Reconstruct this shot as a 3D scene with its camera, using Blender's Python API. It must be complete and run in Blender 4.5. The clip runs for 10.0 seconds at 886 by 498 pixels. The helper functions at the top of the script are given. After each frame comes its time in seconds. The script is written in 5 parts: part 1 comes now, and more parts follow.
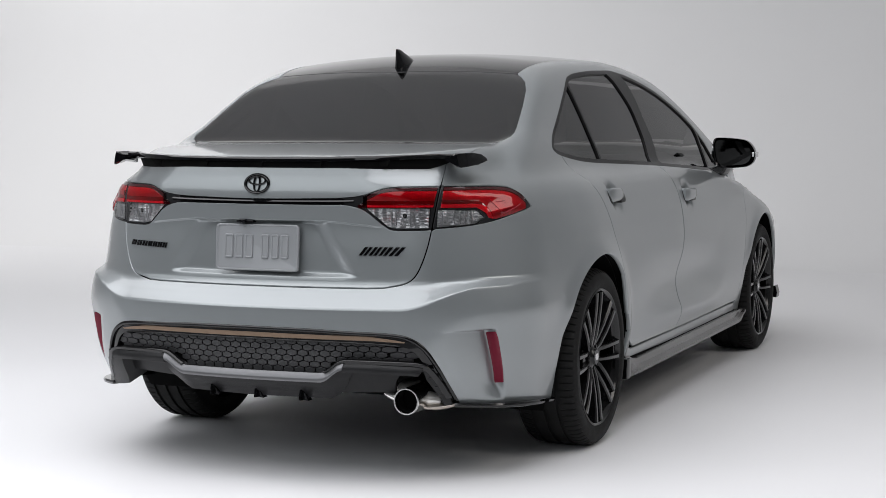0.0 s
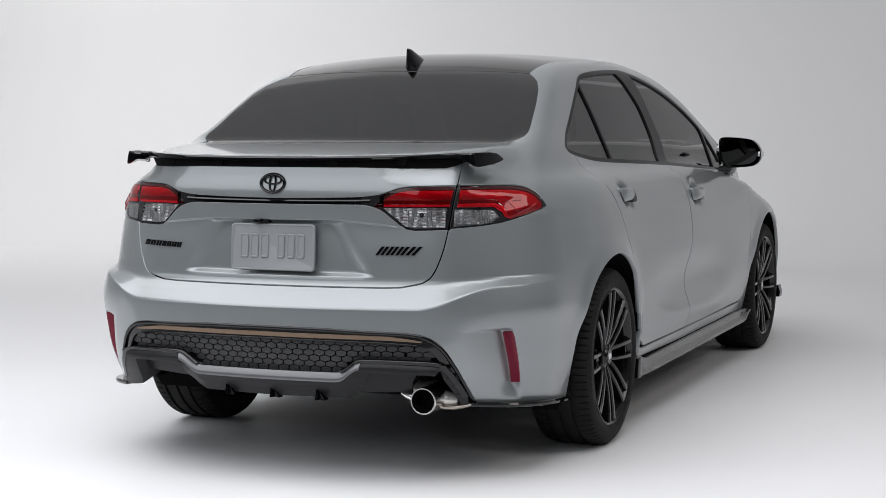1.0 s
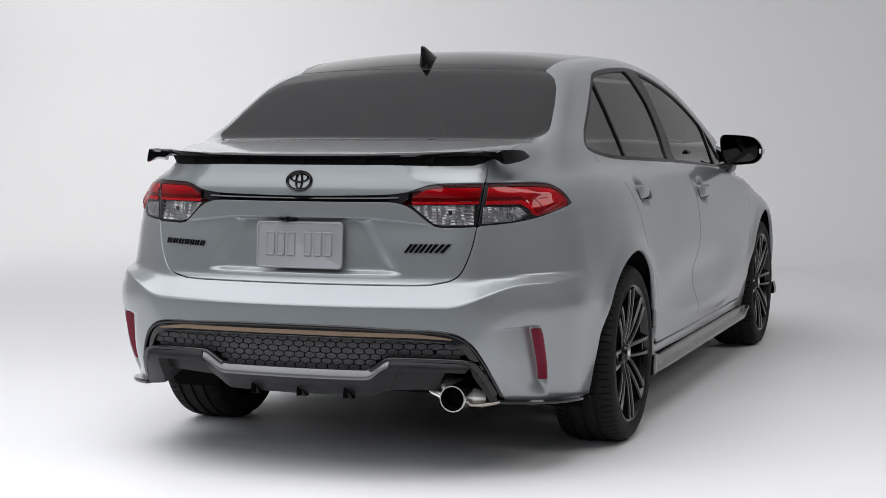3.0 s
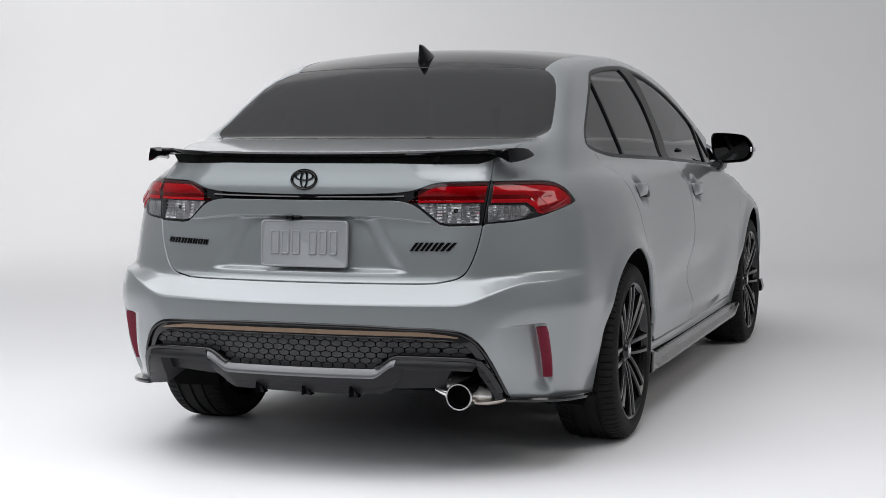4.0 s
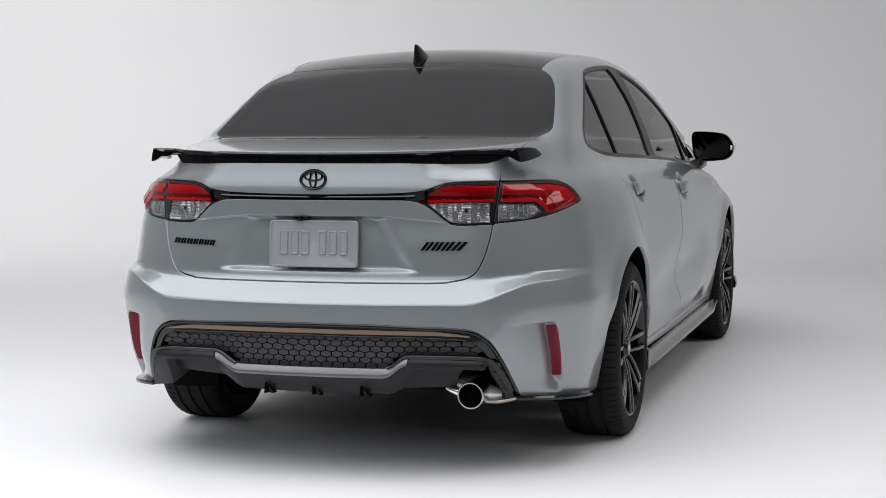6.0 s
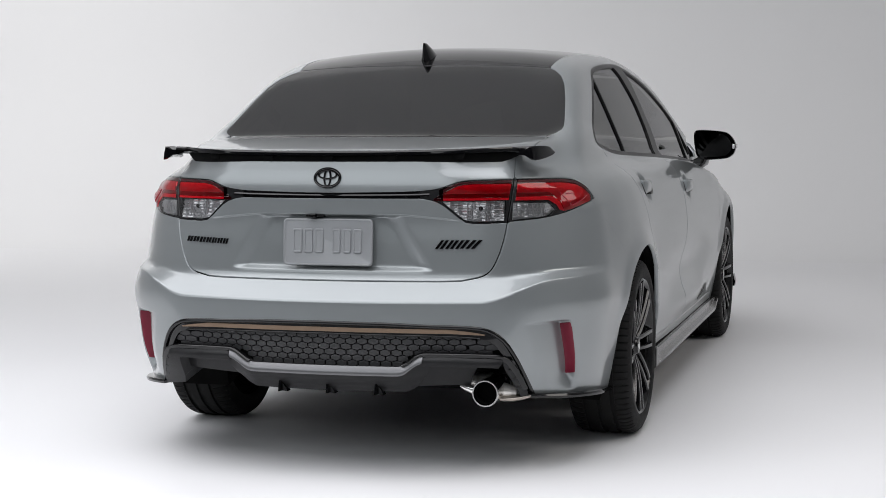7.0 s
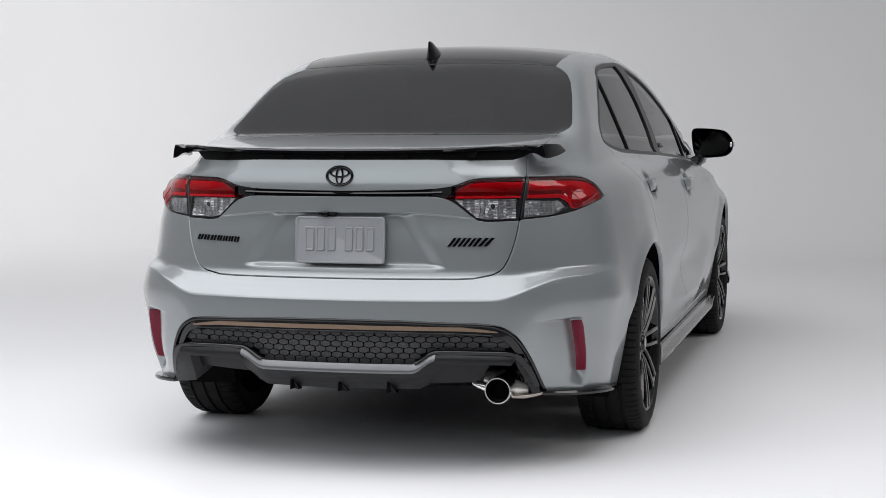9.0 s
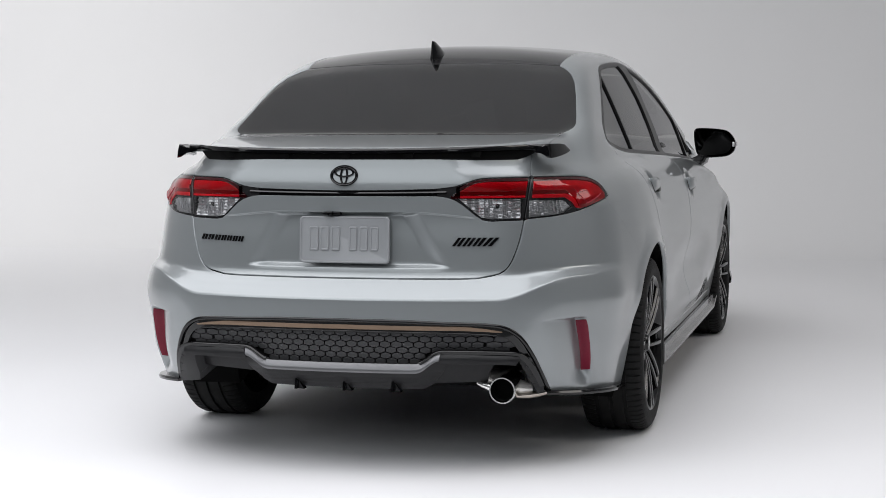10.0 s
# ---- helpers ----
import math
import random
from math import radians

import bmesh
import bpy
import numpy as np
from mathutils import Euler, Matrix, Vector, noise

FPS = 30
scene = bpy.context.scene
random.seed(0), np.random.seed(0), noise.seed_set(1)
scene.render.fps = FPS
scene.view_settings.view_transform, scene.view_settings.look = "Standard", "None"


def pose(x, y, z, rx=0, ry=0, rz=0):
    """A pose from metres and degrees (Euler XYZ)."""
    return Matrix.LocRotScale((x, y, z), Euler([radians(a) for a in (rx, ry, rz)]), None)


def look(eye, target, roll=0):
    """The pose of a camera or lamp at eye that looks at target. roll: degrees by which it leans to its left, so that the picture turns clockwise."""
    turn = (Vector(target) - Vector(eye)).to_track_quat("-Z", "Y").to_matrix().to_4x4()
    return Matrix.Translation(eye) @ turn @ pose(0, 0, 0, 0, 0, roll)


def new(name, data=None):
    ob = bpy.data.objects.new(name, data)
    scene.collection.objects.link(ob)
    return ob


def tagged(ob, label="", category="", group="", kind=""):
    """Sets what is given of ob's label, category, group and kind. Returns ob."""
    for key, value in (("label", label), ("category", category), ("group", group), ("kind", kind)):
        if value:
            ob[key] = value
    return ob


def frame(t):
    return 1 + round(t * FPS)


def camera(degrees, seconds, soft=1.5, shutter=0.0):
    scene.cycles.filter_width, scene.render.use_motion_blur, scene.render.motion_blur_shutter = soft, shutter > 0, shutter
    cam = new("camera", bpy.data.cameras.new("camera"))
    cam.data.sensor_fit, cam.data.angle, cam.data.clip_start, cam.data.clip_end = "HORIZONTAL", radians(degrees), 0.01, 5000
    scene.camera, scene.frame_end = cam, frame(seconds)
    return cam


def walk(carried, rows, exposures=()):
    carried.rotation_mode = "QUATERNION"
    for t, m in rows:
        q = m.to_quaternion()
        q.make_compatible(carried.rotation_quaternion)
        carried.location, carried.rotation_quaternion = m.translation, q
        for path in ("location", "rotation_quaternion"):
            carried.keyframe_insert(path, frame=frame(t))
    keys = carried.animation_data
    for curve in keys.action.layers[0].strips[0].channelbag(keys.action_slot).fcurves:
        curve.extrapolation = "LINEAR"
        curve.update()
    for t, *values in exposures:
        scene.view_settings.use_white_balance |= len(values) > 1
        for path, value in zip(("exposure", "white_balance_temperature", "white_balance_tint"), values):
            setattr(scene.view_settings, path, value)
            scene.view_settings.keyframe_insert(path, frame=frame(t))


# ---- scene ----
cam = camera(29.2, 10.0, soft=0.5)
PATH = [
    (0, (2.688, -5.796, 1.19), (1.919, -3.956, 1.031), -0.2),
    (0.5, (2.639, -5.813, 1.187), (1.88, -3.969, 1.029), -0.2),
    (1, (2.585, -5.833, 1.188), (1.835, -3.985, 1.029), -0.2),
    (1.5, (2.519, -5.855, 1.189), (1.78, -4.004, 1.03), -0.2),
    (2, (2.461, -5.878, 1.188), (1.735, -4.022, 1.028), -0.2),
    (2.5, (2.403, -5.901, 1.186), (1.692, -4.038, 1.026), -0.2),
    (4, (2.215, -5.97, 1.183), (1.564, -4.086, 1.021), -0.3),
    (4.5, (2.153, -5.996, 1.186), (1.521, -4.106, 1.024), -0.3),
    (5, (2.092, -6.022, 1.19), (1.486, -4.123, 1.025), -0.4),
    (5.5, (2.025, -6.047, 1.19), (1.44, -4.141, 1.025), -0.4),
    (7, (1.856, -6.11, 1.189), (1.312, -4.193, 1.023), -0.4),
    (7.5, (1.806, -6.128, 1.191), (1.269, -4.209, 1.024), -0.3),
    (8, (1.771, -6.144, 1.186), (1.239, -4.223, 1.02), -0.4),
    (8.5, (1.746, -6.154, 1.19), (1.227, -4.23, 1.022), -0.4),
    (9, (1.732, -6.16, 1.189), (1.221, -4.234, 1.021), -0.4),
    (9.5, (1.72, -6.163, 1.188), (1.212, -4.235, 1.02), -0.4),
    (10, (1.712, -6.165, 1.188), (1.203, -4.238, 1.02), -0.4),
]
walk(cam, [(t, look(eye, target, roll)) for t, eye, target, roll in PATH])

# ---- world and light ----
world = bpy.data.worlds.new("studio")
scene.world = world
world.use_nodes = True
world.node_tree.nodes["Background"].inputs["Color"].default_value = (0.9, 0.95, 1.0, 1)
world.node_tree.nodes["Background"].inputs["Strength"].default_value = 0.25
scene.view_settings.exposure = 0.0


def softbox(name, eye, target, sx, sy, watts, colour=(1, 1, 1)):
    lamp = bpy.data.lights.new(name, "AREA")
    lamp.shape, lamp.size, lamp.size_y, lamp.energy, lamp.color = "RECTANGLE", sx, sy, watts, colour
    ob = new(name, lamp)
    ob.matrix_world = look(eye, target)
    return ob


softbox("overhead_softbox", (-1.1, -2.6, 4.6), (-1.1, -2.6, 0.0), 8.2, 6.2, 405, (0.965, 0.965, 1.0))
# Added fill behind the camera that brightens the tail; no such lamp is seen.
softbox("added_rear_fill", (-3.0, -8.8, 4.7), (-0.6, -1.0, 0.6), 17.0, 3.8, 335, (0.93, 0.965, 1.0))
# Added fill on the right for the flank, with no seen source.
softbox("added_side_fill", (6.6, 0.4, 5.5), (1.0, 0.9, 0.6), 4.0, 2.5, 100, (1.0, 0.955, 0.91))
softbox("wall_softbox", (-7.0, 5.2, 6.0), (-6.6, 9.2, 3.6), 4.0, 2.0, 225, (1.0, 0.99, 0.99))

# ---- materials ----
def mat(name, colour, rough=0.5, metal=0.0, coat=0.0, spec=0.5, vary=0.0, scale=8.0, bump=0.0, bump_scale=200.0):
    m = bpy.data.materials.new(name)
    m.use_nodes = True
    nt = m.node_tree
    b = nt.nodes["Principled BSDF"]
    b.inputs["Base Color"].default_value = (*colour, 1)
    b.inputs["Roughness"].default_value = rough
    b.inputs["Metallic"].default_value = metal
    b.inputs["Coat Weight"].default_value = coat
    b.inputs["Coat Roughness"].default_value = 0.02
    b.inputs["Specular IOR Level"].default_value = spec
    if vary:
        tc = nt.nodes.new("ShaderNodeTexCoord")
        n = nt.nodes.new("ShaderNodeTexNoise")
        n.inputs["Scale"].default_value, n.inputs["Detail"].default_value = scale, 6
        nt.links.new(tc.outputs["Object"], n.inputs["Vector"])
        mix = nt.nodes.new("ShaderNodeMix")
        mix.data_type = "RGBA"
        mix.inputs["A"].default_value = (*[c * (1 - vary) for c in colour], 1)
        mix.inputs["B"].default_value = (*[min(1, c * (1 + vary)) for c in colour], 1)
        nt.links.new(n.outputs["Fac"], mix.inputs["Factor"])
        nt.links.new(mix.outputs["Result"], b.inputs["Base Color"])
        rr = nt.nodes.new("ShaderNodeMapRange")
        rr.inputs["To Min"].default_value, rr.inputs["To Max"].default_value = max(0, rough * 0.8), min(1, rough * 1.2)
        nt.links.new(n.outputs["Fac"], rr.inputs["Value"])
        nt.links.new(rr.outputs["Result"], b.inputs["Roughness"])
    if bump:
        tc = nt.nodes.new("ShaderNodeTexCoord")
        n = nt.nodes.new("ShaderNodeTexNoise")
        n.inputs["Scale"].default_value, n.inputs["Detail"].default_value = bump_scale, 4
        nt.links.new(tc.outputs["Object"], n.inputs["Vector"])
        bp = nt.nodes.new("ShaderNodeBump")
        bp.inputs["Strength"].default_value, bp.inputs["Distance"].default_value = bump, 0.002
        nt.links.new(n.outputs["Fac"], bp.inputs["Height"])
        nt.links.new(bp.outputs["Normal"], b.inputs["Normal"])
    return m


def glass_mat(name, tint, ior=1.52, rough=0.02):
    """Tinted pane: it lets tinted light through and mirrors by Fresnel."""
    m = bpy.data.materials.new(name)
    m.use_nodes = True
    nt = m.node_tree
    nt.nodes.remove(nt.nodes["Principled BSDF"])
    tr = nt.nodes.new("ShaderNodeBsdfTransparent")
    tr.inputs["Color"].default_value = (*tint, 1)
    gl = nt.nodes.new("ShaderNodeBsdfGlossy")
    gl.inputs["Roughness"].default_value = rough
    fr = nt.nodes.new("ShaderNodeFresnel")
    fr.inputs["IOR"].default_value = ior
    mix = nt.nodes.new("ShaderNodeMixShader")
    nt.links.new(fr.outputs["Fac"], mix.inputs["Fac"])
    nt.links.new(tr.outputs["BSDF"], mix.inputs[1])
    nt.links.new(gl.outputs["BSDF"], mix.inputs[2])
    nt.links.new(mix.outputs["Shader"], nt.nodes["Material Output"].inputs["Surface"])
    return m


PAINT = mat("grey_paint", (0.270, 0.290, 0.297), 0.31, 0.48, 0.85)
BLACK_GLOSS = mat("gloss_black", (0.003, 0.003, 0.0035), 0.06, 0, 0.0, spec=0.48)
BLACK_SATIN = mat("satin_black", (0.014, 0.014, 0.015), 0.38, spec=0.25, vary=0.2, scale=40, bump=0.12, bump_scale=900)
BLACK_MATT = mat("matt_black", (0.004, 0.004, 0.004), 0.9, spec=0.1)
# The diffuser's dark satin plastic, lightened: overhead sheen put into the colour.
SATIN_LIT = mat("satin_black_lit", (0.17, 0.17, 0.176), 0.30, 0.6, vary=0.03, scale=5)
RUBBER = mat("rubber", (0.009, 0.009, 0.009), 0.68, spec=0.18, vary=0.25, scale=30, bump=0.25, bump_scale=500)
RIM = mat("rim_black", (0.007, 0.007, 0.0075), 0.12, 0.0, 0.0, spec=0.5, vary=0.1, scale=30)
CHROME = mat("chrome", (0.84, 0.83, 0.81), 0.16, 1.0, vary=0.04, scale=50)
BRIGHT_STEEL = mat("bright_steel", (0.66, 0.64, 0.61), 0.30, 0.6, vary=0.15, scale=35)
STEEL = mat("worn_steel", (0.42, 0.38, 0.34), 0.32, 1.0, vary=0.3, scale=18)
BRONZE = mat("bronze", (0.27, 0.19, 0.135), 0.36, 0.5, vary=0.06, scale=80)
RED = glass_mat("red_lens", (0.86, 0.05, 0.10))
RED_DARK = mat("red_reflector", (0.17, 0.008, 0.026), 0.35, 0, 0.0, spec=0.25, vary=0.15, scale=60)
RED_DEEP = glass_mat("deep_red_lens", (0.58, 0.02, 0.05))
RED_PALE = mat("pale_red_line", (0.40, 0.03, 0.05), 0.2)
SMOKE = glass_mat("smoked_lens", (0.34, 0.17, 0.18))
HOUSING = mat("lamp_housing", (0.016, 0.016, 0.017), 0.16, spec=0.45, vary=0.15, scale=40)
GRILLE = mat("grille_plastic", (0.038, 0.038, 0.040), 0.45, spec=0.35, vary=0.2, scale=40, bump=0.15, bump_scale=900)
RED_BAND = glass_mat("red_light_bar", (0.97, 0.06, 0.12))
LAMP_SILVER = mat("lamp_silver", (0.80, 0.80, 0.81), 0.16, 0.55, vary=0.15, scale=70)
LAMP_BED = mat("lamp_bed", (0.80, 0.80, 0.81), 0.3, 0.2, vary=0.2, scale=45)
TINT = glass_mat("tinted_glass", (0.31, 0.30, 0.285), 1.8)
PRIVACY = glass_mat("rear_glass", (0.014, 0.012, 0.014), 2.3, 0.04)
LENS = glass_mat("clear_lens", (0.97, 0.97, 0.975))
MIRROR = mat("mirror_glass", (0.028, 0.028, 0.028), 0.03, 1.0)
SEAT = mat("seat_cloth", (0.02, 0.02, 0.021), 0.85, vary=0.2, scale=60)
PLATE = mat("plate_silver", (0.25, 0.26, 0.27), 0.5, 0.0, vary=0.03, scale=300)
STUDIO = mat("studio_white", (0.80, 0.80, 0.805), 0.72, vary=0.012, scale=1.1, spec=0.25)
FLOORM = mat("studio_floor", (0.80, 0.80, 0.81), 0.52, vary=0.02, scale=1.7, spec=0.35)
DISC = mat("dark_disc", (0.02, 0.02, 0.02), 0.45, 0.5, vary=0.2, scale=30)
BLACK_TRIM = mat("window_trim_black", (0.010, 0.010, 0.0105), 0.30, 0, 0.0, spec=0.12, vary=0.1, scale=50)
SKIRT = mat("skirt_grey", (0.085, 0.082, 0.080), 0.26, 0.5, 0.4, vary=0.03, scale=4)
# ---- the car's outer surface: F(x, y, z) = 0, x to the car's right, y ahead from the rear axle, z up ----
def ss(a, b, x):
    t = np.clip((x - a) / (b - a), 0, 1)
    return t * t * (3 - 2 * t)


def smax(a, b, k):
    h = np.maximum(k - np.abs(a - b), 0) / k
    return np.maximum(a, b) + h * h * k / 4


def smin(a, b, k):
    return -smax(-a, -b, k)


def curve(keys):
    """A smooth curve through (x, y) keys: monotone cubic pieces."""
    kx, ky = np.array(keys, float).T
    d = np.diff(ky) / np.diff(kx)
    m = np.r_[d[0], np.where(d[:-1] * d[1:] > 0, 2 * d[:-1] * d[1:] / np.where(d[:-1] + d[1:] == 0, 1, d[:-1] + d[1:]), 0), d[-1]]

    def at(x):
        x = np.asarray(x, float)
        i = np.clip(np.searchsorted(kx, x) - 1, 0, len(kx) - 2)
        h = kx[i + 1] - kx[i]
        t = np.clip((x - kx[i]) / h, 0, 1)
        return (ky[i] * (1 + 2 * t) * (1 - t) ** 2 + ky[i + 1] * t * t * (3 - 2 * t) + h * t * (1 - t) * (m[i] * (1 - t) - m[i + 1] * t))
    return at


REAR = curve([(0.15, -0.90), (0.27, -0.945), (0.36, -0.988), (0.47, -1.008), (0.567, -1.0115), (0.574, -1.009), (0.580, -1.004), (0.61, -0.975), (0.645, -0.944),
              (0.66, -0.941), (0.75, -0.937), (0.84, -0.931), (0.90, -0.932), (0.93, -0.931), (1.0, -0.922), (1.05, -0.908), (1.3, -0.80)])
SIDE = curve([(0.10, 0.80), (0.2, 0.828), (0.3, 0.853), (0.42, 0.872), (0.55, 0.881), (0.68, 0.884), (0.78, 0.876), (0.86, 0.858), (0.92, 0.832), (0.95, 0.805), (0.97, 0.778), (0.985, 0.748), (1.02, 0.712), (1.1, 0.68), (1.4, 0.58)])
WIDTH = curve([(-1.1, -0.16), (-0.7, -0.10), (-0.45, -0.052), (-0.2, -0.014), (0.0, -0.002), (0.4, -0.006), (1.2, 0.0), (2.2, 0.0), (2.7, -0.002), (3.05, -0.025), (3.2, -0.06), (3.8, -0.13)])
HOOD = curve([(2.0, 1.04), (2.4, 1.01), (2.9, 0.955), (3.3, 0.88), (3.6, 0.74), (3.7, 0.68)])


def rear_y(x, z):
    a = np.abs(x)
    # the bumper's crease climbs towards the corner and runs out there
    crease = 0.574 + 0.066 * ss(0.50, 0.74, a)
    lift = (crease - 0.574) * np.clip(np.minimum((z - 0.40) / (crease - 0.40), (0.664 - z) / (0.664 - crease)), 0, 1)
    y = REAR(z - lift) + 0.27 * a * a
    # recess for the plate: wide sloping cheeks over a sill
    edge = 0.352 - (z - 0.665) * 0.60
    inset = ss(edge + 0.006, edge - 0.060, a) * ss(0.664, 0.680, z) * (1 - ss(0.836, 0.848, z))
    y = y + inset * 0.018
    # step in the lid that runs out to the lamps
    step = 0.845 - 0.125 * np.maximum(a - 0.24, 0) ** 1.15
    y = y - 0.005 * ss(step - 0.002, step + 0.003, z) * (1 - ss(0.93, 1.0, z)) * (1 - ss(0.38, 0.45, a)) + 0.002
    return y


def side_x(y, z):
    x = SIDE(z) + WIDTH(y) * (0.6 + 0.4 * ss(0.35, 0.85, z))
    for yc in (0.0, 2.7):
        r = np.hypot(y - yc, z - 0.318)
        x = x + 0.014 * np.exp(-((r - 0.365) / 0.05) ** 2) * ss(0.15, 0.3, z) * (1 - ss(yc - 0.26, yc - 0.36, y) * ss(0.54, 0.42, z))
    x = x + 0.024 * np.exp(-((z - 0.560) / 0.075) ** 2) * (1 - ss(-0.62, -0.2, y))
    for yc, zc in ((0.272, 0.884), (1.272, 0.844)):
        x = x - 0.026 * np.exp(-((y - yc) / 0.042) ** 4 - ((z - zc) / 0.043) ** 4)
    # fuller front fenders and rear corners
    x = x + 0.020 * ss(1.7, 2.4, y) * ss(0.78, 0.86, z) + 0.006 * np.exp(-((y + 0.62) / 0.14) ** 2) * (1 - ss(0.58, 0.74, z))
    # pressed hollow low on the doors, and the soft line through the handles
    door = ss(0.40, 1.15, y) * (1 - ss(1.45, 2.05, y))
    low = 0.385 - 0.020 * (y - 1.2)
    x = x - 0.024 * door * np.exp(-((z - low - 0.12) / 0.085) ** 2) + 0.022 * door * np.exp(-((z - low + 0.025) / 0.055) ** 2)
    return x


def deck_z(x, y):
    return 1.056 + 0.085 * (y + 0.87) - 0.045 * (y + 0.87) ** 2 - 0.012 * x * x


def glass_z(x, y):
    t = y - 0.10
    return 1.3595 + 0.535 * (y - 0.18) - 0.05 * (x * x - 0.24) - 0.10 * t * t


def roof_z(x, y):
    return 1.4405 - 0.050 * (y - 1.05) ** 2 - 0.082 * np.maximum(y - 1.05, 0) ** 2 - 0.131 * x * x


def wind_z(x, y):
    return 1.021 - 0.44 * (y - 2.63) - 0.16 * x * x


def green_x(y, z):
    return 0.748 - 0.42 * (z - 1.0) - 0.10 * (z - 1.2) ** 2 - 0.022 * (1 - ss(-0.5, 0.9, y)) - 0.012 * ss(1.4, 2.4, y)


def F(x, y, z):
    a = np.abs(x)
    low = smax(rear_y(x, z) - y, a - side_x(y, z), 0.30)
    # pocket beside each corner reflector
    u = 0.45 + 0.6 * np.arctan2(np.maximum(a - 0.45, 1e-6), np.maximum(-0.40 - y, 1e-6)) / (math.pi / 2)
    lean = (0.5 - z) * 0.25
    deep = np.clip((u - 0.590 - lean) / 0.112, 0, 1) ** 1.3 * (1 - ss(0.703 + lean, 0.733 + lean, u))
    low = low + 0.034 * deep * ss(0.506, 0.496, z) * ss(0.255, 0.33, z)
    low = smax(low, z - deck_z(x, y), 0.022 + 0.05 * ss(0.54, 0.70, a))
    low = smax(low, y - 3.66 + 0.28 * a * a + 0.25 * (z - 0.5) ** 2, 0.25)
    low = smax(low, np.where(y > 1.8, z - HOOD(y) + 0.09 * a * a, -1.0), 0.06)
    low = smax(low, 0.17 - z, 0.02)
    top = smax((z - glass_z(x, y)) * 0.87, (a - green_x(y, z)) * 0.92, 0.055)
    top = smax(top, z - roof_z(x, y), 0.085)
    top = smax(top, (z - wind_z(x, y)) * 0.87, 0.06)
    top = smax(top, 0.9 - z, 0.02)
    return smin(low, top, 0.016 + 0.05 * ss(0.56, 0.66, a) * (1 - 0.75 * ss(-0.15, 0.25, y)))


# ---- building helpers ----
FAN_Y, FAN_X, FAN_U, NOSE_Y = -0.40, 0.45, 0.60, 3.0


def rays(u, z):
    """Rays that run outwards round the car: across the tail, round the corner, along the side and round the nose."""
    u, z = np.asarray(u, float), np.asarray(z, float)
    s, a = np.sign(u) + (u == 0), np.abs(u)
    side0, side1 = FAN_X + FAN_U, FAN_X + FAN_U + NOSE_Y - FAN_Y
    th = np.clip((a - FAN_X) / FAN_U, 0, 1) * np.pi / 2 + np.clip((a - side1) / FAN_U, 0, 1) * np.pi / 2
    ox = np.where(a < FAN_X, a, np.where(a > side1 + FAN_U, FAN_X - (a - side1 - FAN_U), FAN_X))
    oy = np.clip(FAN_Y + a - side0, FAN_Y, NOSE_Y)
    o = np.stack([s * ox, oy, z], -1)
    d = np.stack([s * np.sin(th), -np.cos(th), 0 * z], -1)
    return o, d


def meet(o, d, far, near):
    """The outermost crossing of each ray with the surface."""
    ts = np.linspace(far, near, 46)
    lo, hi = np.full(len(o), near), np.full(len(o), near)
    done = np.zeros(len(o), bool)
    for a, b in zip(ts[:-1], ts[1:]):
        p = o + b * d
        inside = (F(p[:, 0], p[:, 1], p[:, 2]) < 0) & ~done
        lo[inside], hi[inside] = a, b
        done |= inside
    for _ in range(22):
        m = (lo + hi) / 2
        p = o + m[:, None] * d
        inside = F(p[:, 0], p[:, 1], p[:, 2]) < 0
        hi, lo = np.where(inside, m, hi), np.where(inside, lo, m)
    return o + hi[:, None] * d


def wrap(q):
    """Places on the surface by (u, z)."""
    o, d = rays(q[:, 0], q[:, 1])
    return meet(o, d, 1.0, 0.0)


def over(q):
    """Places on the surface by (x, y), from above."""
    o = np.c_[q, np.full(len(q), 1.7)]
    return meet(o, np.tile([0.0, 0.0, -1.0], (len(q), 1)), 0.0, 1.2)


def normals(p, e=0.0015):
    x, y, z = p.T
    g = np.stack([F(x + e, y, z) - F(x - e, y, z), F(x, y + e, z) - F(x, y - e, z), F(x, y, z + e) - F(x, y, z - e)], -1)
    return g / np.maximum(np.linalg.norm(g, axis=1, keepdims=True), 1e-9)


def resample(pts, step):
    pts = np.array(pts, float)
    out = []
    for a, b in zip(pts, np.roll(pts, -1, 0)):
        n = max(1, int(round(np.linalg.norm(b - a) / step)))
        out += [a + (b - a) * i / n for i in range(n)]
    return np.array(out)


def soft_loop(pts, times=2):
    """Round the corners of a closed outline; a point that is given twice stays nearly sharp."""
    pts = np.array(pts, float)
    for _ in range(times):
        nx = np.roll(pts, -1, 0)
        pts = np.stack([0.75 * pts + 0.25 * nx, 0.25 * pts + 0.75 * nx], 1).reshape(-1, pts.shape[1])
    keep = np.linalg.norm(pts - np.roll(pts, 1, 0), axis=1) > 1e-6
    return pts[keep]


def inside_of(loop, q):
    x, y = q[:, 0], q[:, 1]
    c = np.zeros(len(q), bool)
    for (x0, y0), (x1, y1) in zip(loop, np.roll(loop, -1, 0)):
        c ^= ((y0 > y) != (y1 > y)) & (x < (x1 - x0) * (y - y0) / ((y1 - y0) or 1e-12) + x0)
    return c


def gap_from(loop, q):
    a, b = loop, np.roll(loop, -1, 0)
    best = np.full(len(q), 9.0)
    for p0, p1 in zip(a, b):
        w = p1 - p0
        t = np.clip(((q - p0) @ w) / max(w @ w, 1e-12), 0, 1)
        best = np.minimum(best, np.linalg.norm(q - p0 - t[:, None] * w, axis=1))
    return best


